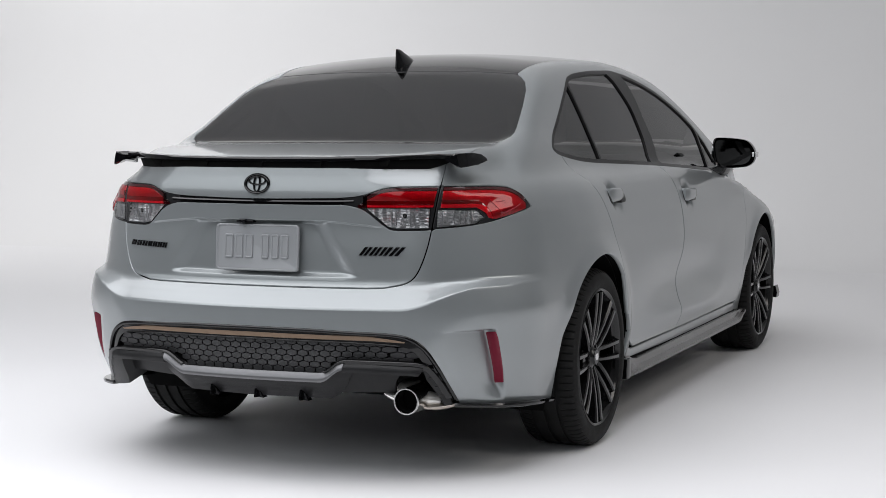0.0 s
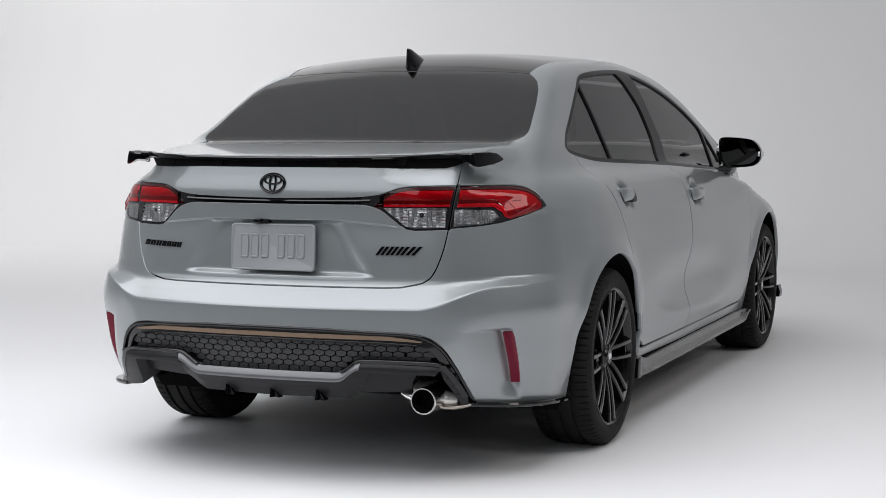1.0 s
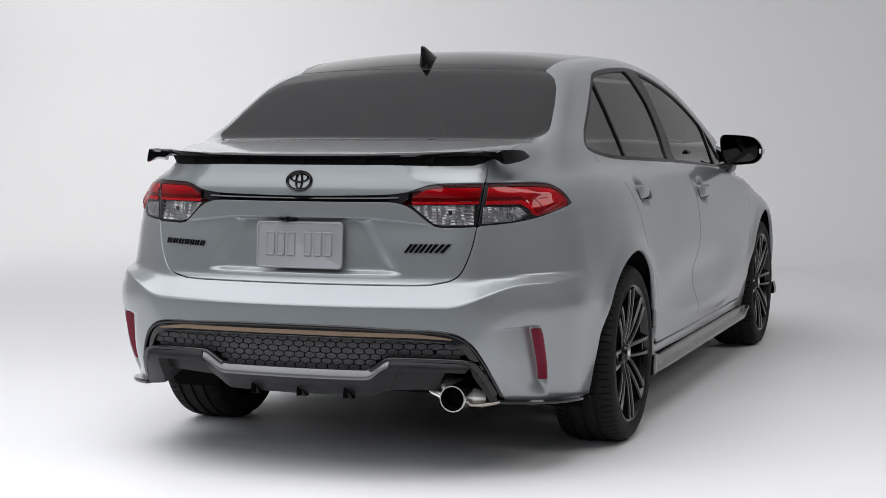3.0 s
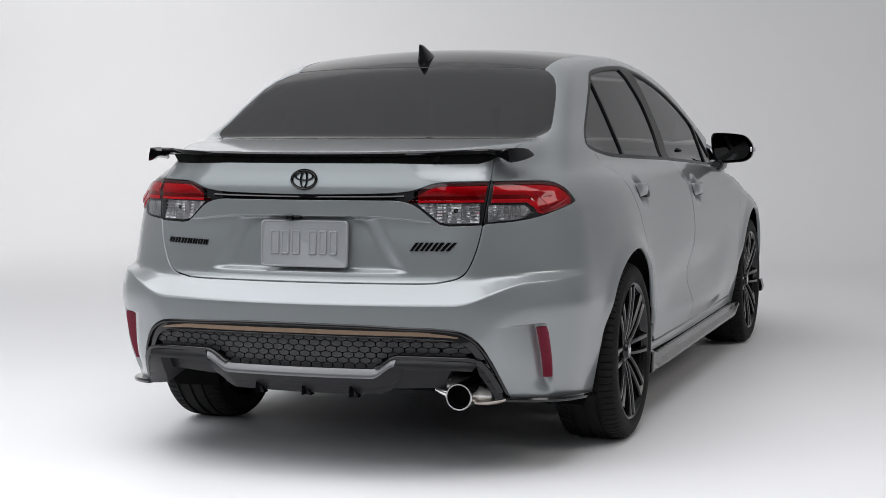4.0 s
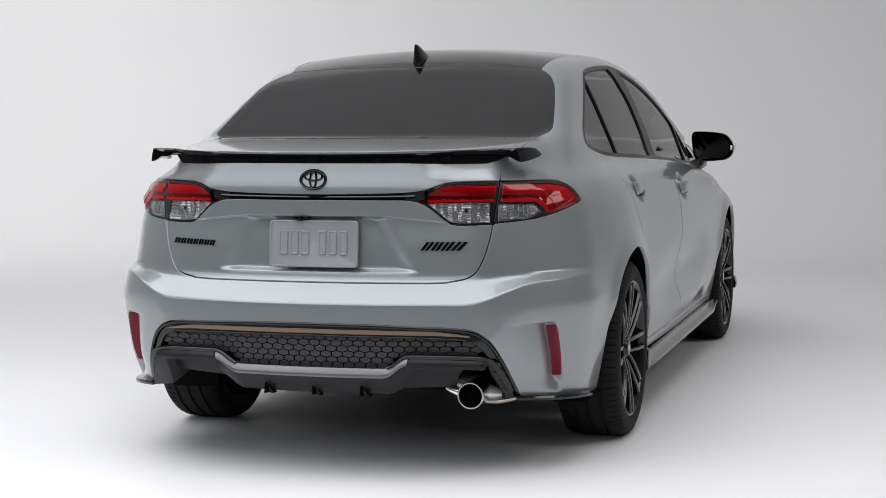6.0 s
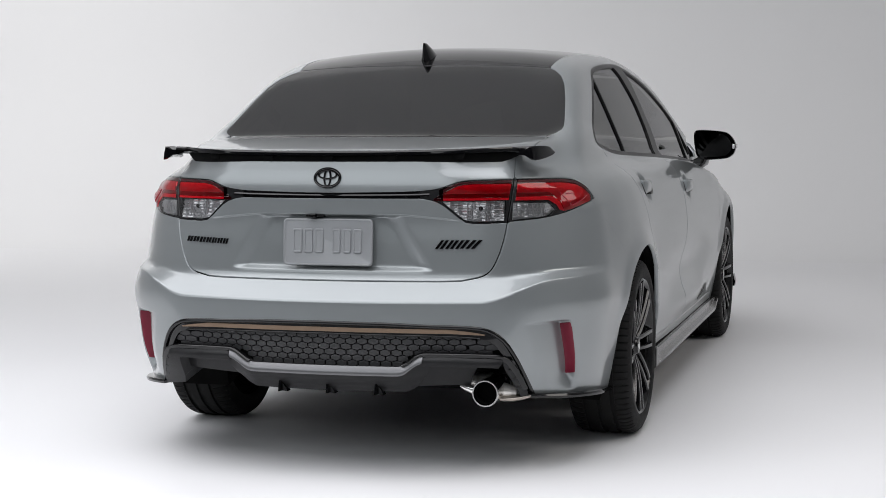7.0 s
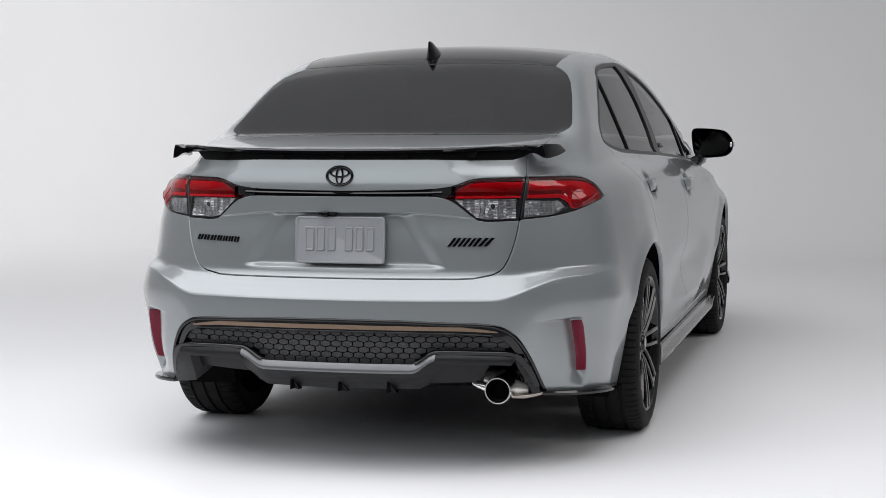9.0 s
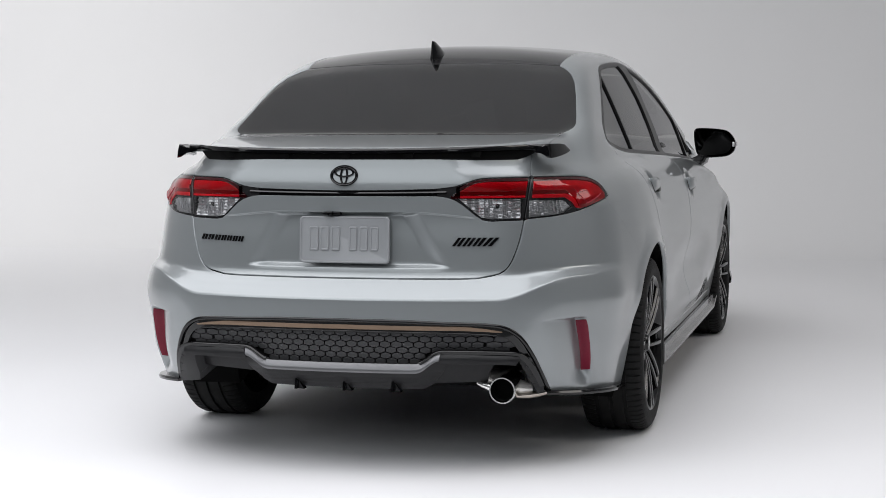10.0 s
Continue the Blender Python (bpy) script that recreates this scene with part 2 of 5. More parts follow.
def fill(loops, h, lines=()):
    """Triangles that fill the first loop but for the others, with inner points on a grid of step h, and edges along the lines."""
    from mathutils.geometry import delaunay_2d_cdt
    loops = [resample(l, h) for l in loops]
    lo, hi = loops[0].min(0), loops[0].max(0)
    g = np.stack(np.meshgrid(np.arange(lo[0] + h * 0.37, hi[0], h), np.arange(lo[1] + h * 0.41, hi[1], h)), -1).reshape(-1, 2)
    ok = inside_of(loops[0], g)
    for l in loops[1:]:
        ok &= ~inside_of(l, g)
    g = g[ok]
    for l in loops:
        g = g[gap_from(l, g) > 0.55 * h]
    runs = []
    for l in lines:
        l = np.array(l, float)
        g = g[gap_from(np.r_[l, l[-2:0:-1]], g) > 0.35 * h] if len(g) else g
        ok = inside_of(loops[0], l) & (gap_from(loops[0], l) > 0.002)
        for m in loops[1:]:
            ok &= ~inside_of(m, l) & (gap_from(m, l) > 0.002)
        runs.append((l, ok))
    pts, edges, k = [], [], 0
    for l, ok in runs:
        edges += [(k + i, k + i + 1) for i in range(len(l) - 1) if ok[i] and ok[i + 1]]
        pts += [Vector(p) if o else Vector(l[ok][0]) if ok.any() else Vector(loops[0][0]) for p, o in zip(l, ok)]
        k += len(l)
    for l in loops:
        n = len(l)
        edges += [(k + i, k + (i + 1) % n) for i in range(n)]
        pts += [Vector(p) for p in l]
        k += n
    pts += [Vector(p) for p in g]
    v, e, f, *_ = delaunay_2d_cdt(pts, edges, [], 0, 1e-7)
    v = np.array([tuple(p) for p in v])
    mid = np.array([v[list(t)].mean(0) for t in f])
    ok = inside_of(loops[0], mid)
    for l in loops[1:]:
        ok &= ~inside_of(l, mid)
    f = [tuple(t) for t, k in zip(f, ok) if k]
    used = sorted({i for t in f for i in t})
    back = {i: k for k, i in enumerate(used)}
    return v[used], [tuple(back[i] for i in t) for t in f]


class Skin:
    """Gathers pieces of surface into one mesh with true normals."""
    def __init__(self):
        self.v, self.f, self.n = [], [], []

    def add(self, v, f, n):
        k = sum(len(a) for a in self.v)
        self.v.append(np.asarray(v)), self.n.append(np.asarray(n))
        self.f += [tuple(i + k for i in t) for t in f]

    def patch(self, kind, loops, h=0.02, out=0.0, lip=0.014, flip=False, shape=None, lines=()):
        """One piece of the car's skin. kind: wrap or over. out: metres proud of it. lip: depth of the turned-in edge."""
        q, f = fill(loops, h, lines)
        p = kind(q)
        n = normals(p)
        p = p + out * n if shape is None else p + (out + shape(q))[:, None] * n
        if shape is not None:
            n = mesh_normals(p, f, n)
        if flip:
            p, n = p * (-1, 1, 1), n * (-1, 1, 1)
        f = [t if np.dot(np.cross(p[t[1]] - p[t[0]], p[t[2]] - p[t[0]]), n[t[0]]) > 0 else t[::-1] for t in f]
        self.add(p, f, n)
        if lip:
            seen = {}
            for t in f:
                for a, b in zip(t, t[1:] + t[:1]):
                    if (b, a) in seen:
                        del seen[(b, a)]
                    else:
                        seen[(a, b)] = 1
            for a, b in seen:
                e = p[b] - p[a]
                na, nb = n[a], n[b]
                w = np.cross(e, na)
                w = w / max(np.linalg.norm(w), 1e-9)
                r = 0.0012
                pa, pb = p[a] - na * r + w * r * 0.8, p[b] - nb * r + w * r * 0.8
                m = (na + w) / 1.414
                self.add([p[a], p[b], pb, pa], [(0, 3, 2, 1)], [na, nb, m, m])
                self.add([pa, pb, pb - nb * lip, pa - na * lip], [(0, 3, 2, 1)], [m, m, w, w])
        return self

    def both(self, *a, **k):
        return self.patch(*a, **k).patch(*a, flip=True, **k)

    def mesh(self, name, material):
        me = bpy.data.meshes.new(name)
        v, n = np.concatenate(self.v), np.concatenate(self.n)
        me.from_pydata(v.tolist(), [], self.f)
        me.polygons.foreach_set("use_smooth", [True] * len(me.polygons))
        me.normals_split_custom_set_from_vertices(n.tolist())
        me.materials.append(material)
        return me


def mesh_normals(p, f, like):
    t = np.array(f)
    c = np.cross(p[t[:, 1]] - p[t[:, 0]], p[t[:, 2]] - p[t[:, 0]])
    n = np.zeros_like(p)
    c *= np.sign(np.sum(c * like[t[:, 0]], 1))[:, None]
    for i in range(3):
        np.add.at(n, t[:, i], c)
    return n / np.maximum(np.linalg.norm(n, axis=1, keepdims=True), 1e-12)


def skin_part(name, skin, material, parent, label=""):
    ob = new(name, skin.mesh(name, material))
    ob.parent = parent
    return tagged(ob, label)


def part(name, bm, material, parent, label="", smooth=40):
    """One bmesh as one mesh object under a thing or a part."""
    me = bpy.data.meshes.new(name)
    bmesh.ops.recalc_face_normals(bm, faces=bm.faces)
    bm.to_mesh(me)
    bm.free()
    me.materials.append(material)
    if smooth:
        me.polygons.foreach_set("use_smooth", [True] * len(me.polygons))
        me.set_sharp_from_angle(angle=radians(smooth))
    ob = new(name, me)
    ob.parent = parent
    return tagged(ob, label)


def box(bm, lo, hi, bevel=0.0, m=Matrix()):
    c, s = (Vector(lo) + Vector(hi)) / 2, Vector(hi) - Vector(lo)
    made = bmesh.ops.create_cube(bm, size=1, matrix=m @ Matrix.Translation(c) @ Matrix.Diagonal((*s, 1)))
    if bevel:
        edges = {e for v in made["verts"] for e in v.link_edges}
        bmesh.ops.bevel(bm, geom=list(edges), offset=bevel, segments=2, affect="EDGES", profile=0.6)


def lathe(bm, profile, n=64, axis="X", m=Matrix()):
    """Turn a profile of (radius, along) about the x axis."""
    rings = []
    for r, a in profile:
        rings.append([bm.verts.new(m @ Vector((a, r * math.cos(2 * math.pi * i / n), r * math.sin(2 * math.pi * i / n)))) for i in range(n)])
    for p, q in zip(rings, rings[1:]):
        for i in range(n):
            bm.faces.new((p[i], p[(i + 1) % n], q[(i + 1) % n], q[i]))
    return rings


def prism(bm, loop, a, b, place):
    """Extrude a closed 2D loop between depths a and b; place turns (p, q, depth) into a point."""
    lo = [bm.verts.new(place(p, q, a)) for p, q in loop]
    hi = [bm.verts.new(place(p, q, b)) for p, q in loop]
    n = len(loop)
    for i in range(n):
        bm.faces.new((lo[i], lo[(i + 1) % n], hi[(i + 1) % n], hi[i]))
    bm.faces.new(lo[::-1])
    bm.faces.new(hi)


def sweep(bm, path, section, up=(0, 0, 1), cap=True):
    """A section of (across, up) points carried along a path."""
    path = [Vector(p) for p in path]
    rings = []
    for i, p in enumerate(path):
        t = (path[min(i + 1, len(path) - 1)] - path[max(i - 1, 0)]).normalized()
        s = t.cross(Vector(up)).normalized()
        w = s.cross(t)
        sec = section(i / (len(path) - 1)) if callable(section) else section
        rings.append([bm.verts.new(p + s * a + w * b) for a, b in sec])
    n = len(rings[0])
    for p, q in zip(rings, rings[1:]):
        for i in range(n):
            bm.faces.new((p[i], p[(i + 1) % n], q[(i + 1) % n], q[i]))
    if cap:
        bm.faces.new(rings[0][::-1])
        bm.faces.new(rings[-1])


def round_section(r, n=12):
    return [(r * math.cos(2 * math.pi * i / n), r * math.sin(2 * math.pi * i / n)) for i in range(n)]


def rect(w, h, r, n=6):
    out = []
    for cx, cy, a in ((w - r, h - r, 0), (r - w, h - r, 90), (r - w, r - h, 180), (w - r, r - h, 270)):
        out += [(cx + r * math.cos(radians(a + 90 * i / n)), cy + r * math.sin(radians(a + 90 * i / n))) for i in range(n + 1)]
    return out


# ---- studio: floor, cove and wall in one sweep ----
def studio():
    def sheet(name, points, x0, x1, material):
        bm = bmesh.new()
        nx = 24
        rows = [[bm.verts.new((x0 + (x1 - x0) * i / nx, y, z)) for i in range(nx + 1)] for y, z in points]
        for a, b in zip(rows, rows[1:]):
            for i in range(nx):
                bm.faces.new((a[i], a[i + 1], b[i + 1], b[i]))
        ob = part(name, bm, material, None, smooth=60)
        return ob
    white = [(-2.0 + i * 0.75, 0.0) for i in range(13)]
    tagged(sheet("floor", white, -13, 13, FLOORM), "matt white seamless studio floor", "floor", kind="structure")
    # Unseen darker floor, added to dim what the lower bumper reflects.
    dark_rows = [(-13 + i * 1.375, 0.0) for i in range(9)]
    tagged(sheet("unseen_dark_floor", dark_rows, -13, 13, DIM_FLOOR), "unseen dark floor, added to dim the bumper's reflections", "floor", kind="structure")
    r = 2.2
    cove = [(7.0 + r * math.sin(a), r - r * math.cos(a)) for a in np.linspace(0, math.pi / 2, 18)]
    cove += [(7.0 + r, z) for z in (3.0, 4.5, 6.0, 8.0)]
    tagged(sheet("wall_north", cove, -13, 13, STUDIO), "white curved studio cyclorama wall", "wall", kind="structure")
    # Unseen walls and ceiling, toned to set what paint and glass reflect.
    for name, lo, hi in (("wall_south", (-13, -13.2, 0), (13, -13, 8)), ("wall_west", (-13.2, -13, 0), (-13, 9.2, 8)), ("wall_east", (13, -13, 0), (13.2, 9.2, 8)),
                         ("ceiling", (-13, -13, 8), (13, 9.2, 8.2))):
        bm = bmesh.new()
        box(bm, lo, hi)
        tagged(part(name, bm, {"ceiling": STUDIO, "wall_south": STUDIO_DARK}.get(name, STUDIO_GREY), None, smooth=0), "plain white ceiling out of view, lightens the rear glass" if name == "ceiling" else "plain studio wall out of view, toned for the car's reflections", name.split("_")[0], kind="structure")


# Grey of the added floor behind the camera.
DIM_FLOOR = mat("dim_floor", (0.16, 0.165, 0.17), 0.7, vary=0.2, scale=2.0, bump=0.2, bump_scale=60)
# Tones of the unseen walls: dark behind the camera, mid grey at the sides.
STUDIO_DARK = mat("unseen_dark_wall", (0.05, 0.052, 0.056), 0.8, vary=0.1, scale=1.0)
STUDIO_GREY = mat("studio_grey", (0.50, 0.50, 0.505), 0.8, vary=0.1, scale=1.0)
studio()


# ---- the car ----
car = new("car")
tagged(car, "grey four-door sedan with black trim on a white studio floor", "car")


def arch(yc, r, a0, a1, n=26):
    """Points (u, z) on a wheel arch, from angle a0 to a1, 0 ahead and 90 up."""
    return [(1.45 + yc + r * math.cos(radians(a0 + (a1 - a0) * i / n)), 0.318 + r * math.sin(radians(a0 + (a1 - a0) * i / n))) for i in range(n + 1)]


G = 0.0028      # half a shut line
LID_EDGE = curve([(0.630, 0.40), (0.640, 0.455), (0.649, 0.489), (0.668, 0.512), (0.713, 0.532), (0.767, 0.547), (0.82, 0.557), (0.959, 0.581), (1.04, 0.600)])
LAMP_TOP = curve([(-0.05, 0.9165), (0.0, 0.9165), (0.278, 0.921), (0.358, 0.929), (0.402, 0.944), (0.435, 0.954), (0.468, 0.957), (0.60, 0.959)])
LAMP_LOW = curve([(-0.05, 0.899), (0.0, 0.899), (0.30, 0.899), (0.350, 0.890), (0.377, 0.876), (0.417, 0.843), (0.444, 0.822), (0.468, 0.817), (0.60, 0.821)])
OUT_TOP = curve([(0.55, 0.959), (0.584, 0.959), (0.75, 0.957), (0.845, 0.951), (0.885, 0.937), (0.915, 0.912), (0.94, 0.884)])
OUT_LOW = curve([(0.55, 0.822), (0.563, 0.823), (0.654, 0.830), (0.738, 0.841), (0.843, 0.862), (0.94, 0.884)])
INSERT = curve([(0.0, 0.511), (0.20, 0.509), (0.351, 0.503), (0.45, 0.500), (0.495, 0.494), (0.523, 0.480), (0.549, 0.452), (0.576, 0.397), (0.605, 0.327), (0.628, 0.276), (0.642, 0.245)])
JOIN = curve([(0.55, 1.030), (0.8, 1.030), (1.05, 1.035), (1.25, 1.075), (1.40, 1.145), (1.55, 1.215), (1.75, 1.303), (1.9, 1.348), (2.0, 1.366), (2.3, 1.388), (2.6, 1.390), (2.95, 1.352), (3.2, 1.288), (3.5, 1.178), (3.7, 1.075), (3.8, 1.03), (4.0, 0.97)])
DLO_LOW = curve([(1.400, 1.062), (1.410, 1.053), (1.43, 1.045), (1.48, 1.036), (1.55, 1.026), (1.73, 1.008), (2.1, 0.991), (2.47, 0.975), (2.83, 0.955), (3.08, 0.940), (3.37, 0.924), (3.66, 0.915)])
DLO_TOP = curve([(1.400, 1.066), (1.409, 1.077), (1.435, 1.094), (1.55, 1.153), (1.681, 1.221), (1.80, 1.284), (1.86, 1.314), (1.90, 1.328), (2.012, 1.344), (2.286, 1.360), (2.495, 1.364), (2.645, 1.352), (2.951, 1.300), (3.213, 1.230), (3.428, 1.148), (3.57, 1.062), (3.66, 0.962)])
DOOR_REAR = curve([(0.27, 2.02), (0.30, 1.93), (0.33, 1.87), (0.40, 1.80), (0.50, 1.745), (0.67, 1.665), (0.76, 1.61), (0.88, 1.55), (0.97, 1.50), (1.05, 1.46)])
DOOR_MID = curve([(0.25, 2.57), (0.40, 2.55), (0.50, 2.565), (0.65, 2.59), (0.80, 2.585), (0.94, 2.56), (1.0, 2.54)])
DOOR_FRONT = curve([(0.25, 3.62), (0.30, 3.68), (0.45, 3.74), (0.65, 3.76), (0.85, 3.72), (0.95, 3.66), (1.0, 3.62)])
SILL = 0.292


def run(fn, a, b, n, swap=False):
    ts = np.linspace(a, b, n)
    return [(float(fn(t)), t) if swap else (t, float(fn(t))) for t in ts]


def shift(pts, du, dz):
    return [(u + du, z + dz) for u, z in pts]


def mirror_loop(half):
    """A loop that is symmetric about the car's middle, from the half with u > 0 (first and last point on the middle)."""
    return half + [(-u, z) for u, z in half[::-1] if u > 1e-6]


# trunk lid: lower and upper piece on the tail, and the deck
LID_LINE = np.array(run(lambda u: 0.6345, 0.0, 0.38, 12) + run(LID_EDGE, 0.6362, 0.8165, 40, True))
d = np.gradient(LID_LINE, axis=0)
LID_SIDE = np.c_[d[:, 1], -d[:, 0]] / np.linalg.norm(d, axis=1)[:, None]
half = [(float(u), float(z)) for u, z in LID_LINE - G * LID_SIDE] + run(lambda u: LAMP_LOW(u) - 0.002, 0.552, 0.02, 26) + [(0.0, 0.897)]
half[0] = (0.0, half[0][1])
lid = Skin()
LID_LINES = []
for d in (-0.004, -0.001, 0.002, 0.005):
    us = np.linspace(-0.55, 0.55, 111)
    LID_LINES.append(np.c_[us, 0.845 - 0.125 * np.maximum(np.abs(us) - 0.24, 0) ** 1.15 + d])
for z in (0.664, 0.668, 0.672, 0.676, 0.680):
    LID_LINES.append(np.c_[np.linspace(-0.37, 0.37, 60), np.full(60, z)])
for s in (1, -1):
    for d in (0.004, -0.010, -0.025, -0.040, -0.055):
        zs = np.linspace(0.696, 0.836, 18)
        LID_LINES.append(np.c_[s * (0.352 - (zs - 0.665) * 0.60 + d), zs])
lid.patch(wrap, [mirror_loop(half)], 0.012, lines=LID_LINES)
join_lid = run(lambda u: 1.03, 0.5985, 0.0, 22)
half = [(0.0, 0.9185)] + run(lambda u: LAMP_TOP(u) + 0.002, 0.02, 0.577, 26) + run(lambda z: LID_EDGE(z) - G, 0.965, 1.025, 5, True) + join_lid
lid.patch(wrap, [mirror_loop(half)], 0.012)
jp = wrap(np.array(join_lid))
half = [(0.0, float(jp[-1, 1]))] + [(float(x), float(y)) for x, y, z in jp[::-1][1:]]
GLASS_BASE = curve([(-0.05, -0.390), (0.0, -0.390), (0.3, -0.368), (0.5, -0.322), (0.61, -0.285), (0.66, -0.27)])
half += [(0.603, -0.60), (0.606, -0.47), (0.600, -0.40)] + run(lambda x: GLASS_BASE(x) - 0.012, 0.585, 0.0, 14)
lid.patch(over, [mirror_loop(half)], 0.02)
trunk = skin_part("trunk_lid", lid, PAINT, car, "grey painted trunk lid with a recess for the plate")

# bumper
right = [(float(u), float(z)) for u, z in LID_LINE + G * LID_SIDE] + run(lambda u: OUT_LOW(u) - 0.0025, 0.567, 0.905, 16)
right[0] = (0.0, right[0][1])
right += [(0.96, 0.838), (1.03, 0.788), (1.10, 0.736), (1.16, 0.685)] + arch(0, 0.372, 121, 196)
right += [(1.08, 0.213), (0.9, 0.222), (0.75, 0.236), (0.64, 0.247)] + run(lambda u: INSERT(u) + 0.0, 0.637, 0.0, 50)
half = right
us = np.linspace(-0.78, 0.78, 157)
flank = np.abs(wrap(np.c_[us, np.full(157, 0.61)])[:, 0])
CREASE = 0.574 + 0.066 * ss(0.50, 0.74, flank)
BUMP_LINES = [np.c_[us, CREASE + d] for d in (-0.007, -0.0035, 0.0, 0.0035, 0.007, 0.012)]
for s in (1, -1):
    BUMP_LINES += [np.c_[s * np.linspace(0.60, 0.735, 20), np.full(20, z)] for z in (0.496, 0.501, 0.506)]
    zs = np.linspace(0.29, 0.494, 24)
    BUMP_LINES += [np.c_[s * (d + (0.5 - zs) * 0.25), zs] for d in (0.697, 0.703, 0.711, 0.718, 0.725, 0.733, 0.740)]
bump = Skin().patch(wrap, [mirror_loop([(u, z) for u, z in half])], 0.0105, lines=BUMP_LINES)
bumper = skin_part("rear_bumper", bump, PAINT, car, "grey painted rear bumper")

# quarter panels with pillar and roof rail
for flip, side in ((False, "right"), (True, "left")):
    q = Skin()
    low = run(lambda u: OUT_TOP(u) + 0.0025, 0.588, 0.935, 18) + [(0.945, 0.884)] + run(lambda u: OUT_LOW(u) - 0.0012, 0.938, 0.907, 3)
    low += [(0.9605, 0.8386), (1.0305, 0.7886), (1.1005, 0.7366), (1.1604, 0.6855)] + arch(0, 0.372, 120.9, 18, 30)
    low += run(lambda z: DOOR_REAR(z) - G, 0.44, 0.66, 5, True)
    low += run(lambda z: DOOR_REAR(z) - G, 0.70, 1.03, 8, True)
    low += run(lambda u: DLO_LOW(u) - 0.001, 1.467, 1.400, 8) + run(lambda u: DLO_TOP(u) + 0.001, 1.400, 3.64, 80)
    low += run(JOIN, 3.76, 0.60, 90) + run(lambda z: LID_EDGE(z) + G, 1.028, 0.963, 5, True)
    q.patch(wrap, [np.array(low)], 0.022, flip=flip)
    jp = wrap(np.array(run(JOIN, 0.60, 3.70, 90)))
    top = [(float(x), float(y)) for x, y, z in jp]
    EDGE = [(0.60, 1.98), (0.545, 1.72), (0.515, 1.60), (0.508, 1.3), (0.509, 0.9), (0.510, 0.5), (0.508, 0.30), (0.500, 0.168), (0.525, 0.140), (0.555, 0.098), (0.580, 0.038), (0.604, -0.06), (0.628, -0.19), (0.6335, -0.232), (0.631, -0.264), (0.618, -0.291), (0.602, -0.306), (0.604, -0.40), (0.6095, -0.47), (0.6065, -0.60)]
    q.patch(over, [np.array(top + EDGE)], 0.02, flip=flip)
    skin_part("quarter_panel", q, PAINT, car, "grey painted quarter panel and roof rail")

# doors, fenders, hood and nose
for flip in (False, True):
    GD = 0.0062
    rear = run(lambda z: DOOR_REAR(z) + GD, 1.03, SILL, 26, True) + run(lambda u: SILL, 1.97, 2.54, 12) + run(lambda z: DOOR_MID(z) - GD, SILL, 0.985, 20, True)
    rear += run(lambda u: DLO_LOW(u) - 0.001, 2.535, 1.475, 24)
    door = skin_part("rear_door", Skin().patch(wrap, [np.array(rear)], 0.022, flip=flip), PAINT, car)
    front = run(lambda z: DOOR_MID(z) + GD, 0.972, SILL, 20, True) + run(lambda u: SILL, 2.60, 3.64, 20) + run(lambda z: DOOR_FRONT(z) - G, 0.30, 0.92, 16, True)
    front += run(lambda u: DLO_LOW(u) - 0.001, 3.60, 2.56, 24)
    door2 = skin_part("front_door", Skin().patch(wrap, [np.array(front)], 0.022, flip=flip), PAINT, car)
    fend = run(lambda z: DOOR_FRONT(z) + G, 0.94, 0.292, 16, True) + [(3.70, 0.245)] + arch(2.7, 0.372, 192, 8, 40) + [(4.62, 0.36), (4.62, 0.70), (4.50, 0.80), (4.40, 0.835), (4.1, 0.895), (3.8, 0.935)]
    skin_part("front_fender", Skin().patch(wrap, [np.array(fend)], 0.025, flip=flip), PAINT, car)
    for d, (u0, z0) in ((door, (1.735, 0.886)), (door2, (2.735, 0.846))):
        s = -1 if flip else 1
        ys = np.array([-0.088, -0.084, -0.06, -0.02, 0.03, 0.075, 0.100, 0.112])
        p = wrap(np.array([(u0 + v, z0 + 0.045) for v in ys]))
        rise = [-0.010, 0.014, 0.026, 0.031, 0.030, 0.022, 0.010, -0.008]
        tall = [0.020, 0.026, 0.027, 0.026, 0.024, 0.021, 0.018, 0.012]
        bm = bmesh.new()
        rings = []
        for q, r, h in zip(p, rise, tall):
            x0 = float(q[0]) + 0.010
            rings.append([bm.verts.new((s * (x0 + r + 0.010 * math.cos(t) - 0.008), q[1], z0 + h * (abs(math.sin(t)) ** 0.8) * (1 if math.sin(t) > 0 else -1))) for t in np.linspace(0, 2 * math.pi, 18, endpoint=False)])
        for q, r in zip(rings, rings[1:]):
            for i in range(18):
                bm.faces.new((q[i], q[(i + 1) % 18], r[(i + 1) % 18], r[i]))
        bm.faces.new(rings[0]), bm.faces.new(rings[-1])
        part("door_handle", bm, PAINT, d, "grey painted pull handle")
        # Flat black pad draws the seal line and the handle's shaded gap.
        pad = [(u0 + 0.007 + p, z0 - 0.005 + q) for p, q in rect(0.099, 0.025, 0.020, 4)]
        skin_part("handle_seal_shade", Skin().patch(wrap, [np.array(pad)], 0.010, out=0.0015, lip=0.002, flip=flip), BLACK_SATIN, d, "black pad for the seal line and the shaded gap behind the handle")

hood = [(0.0, 3.50), (0.35, 3.47), (0.62, 3.38), (0.76, 3.2), (0.815, 2.95), (0.825, 2.7), (0.80, 2.42), (0.5, 2.55), (0.0, 2.60)]
skin_part("hood", Skin().patch(over, [np.array(mirror_loop(hood))], 0.03), PAINT, car)
nose = [(4.625, 0.22), (4.625, 0.70), (4.66, 0.72), (4.9, 0.72), (5.04, 0.72), (5.495, 0.72)] 
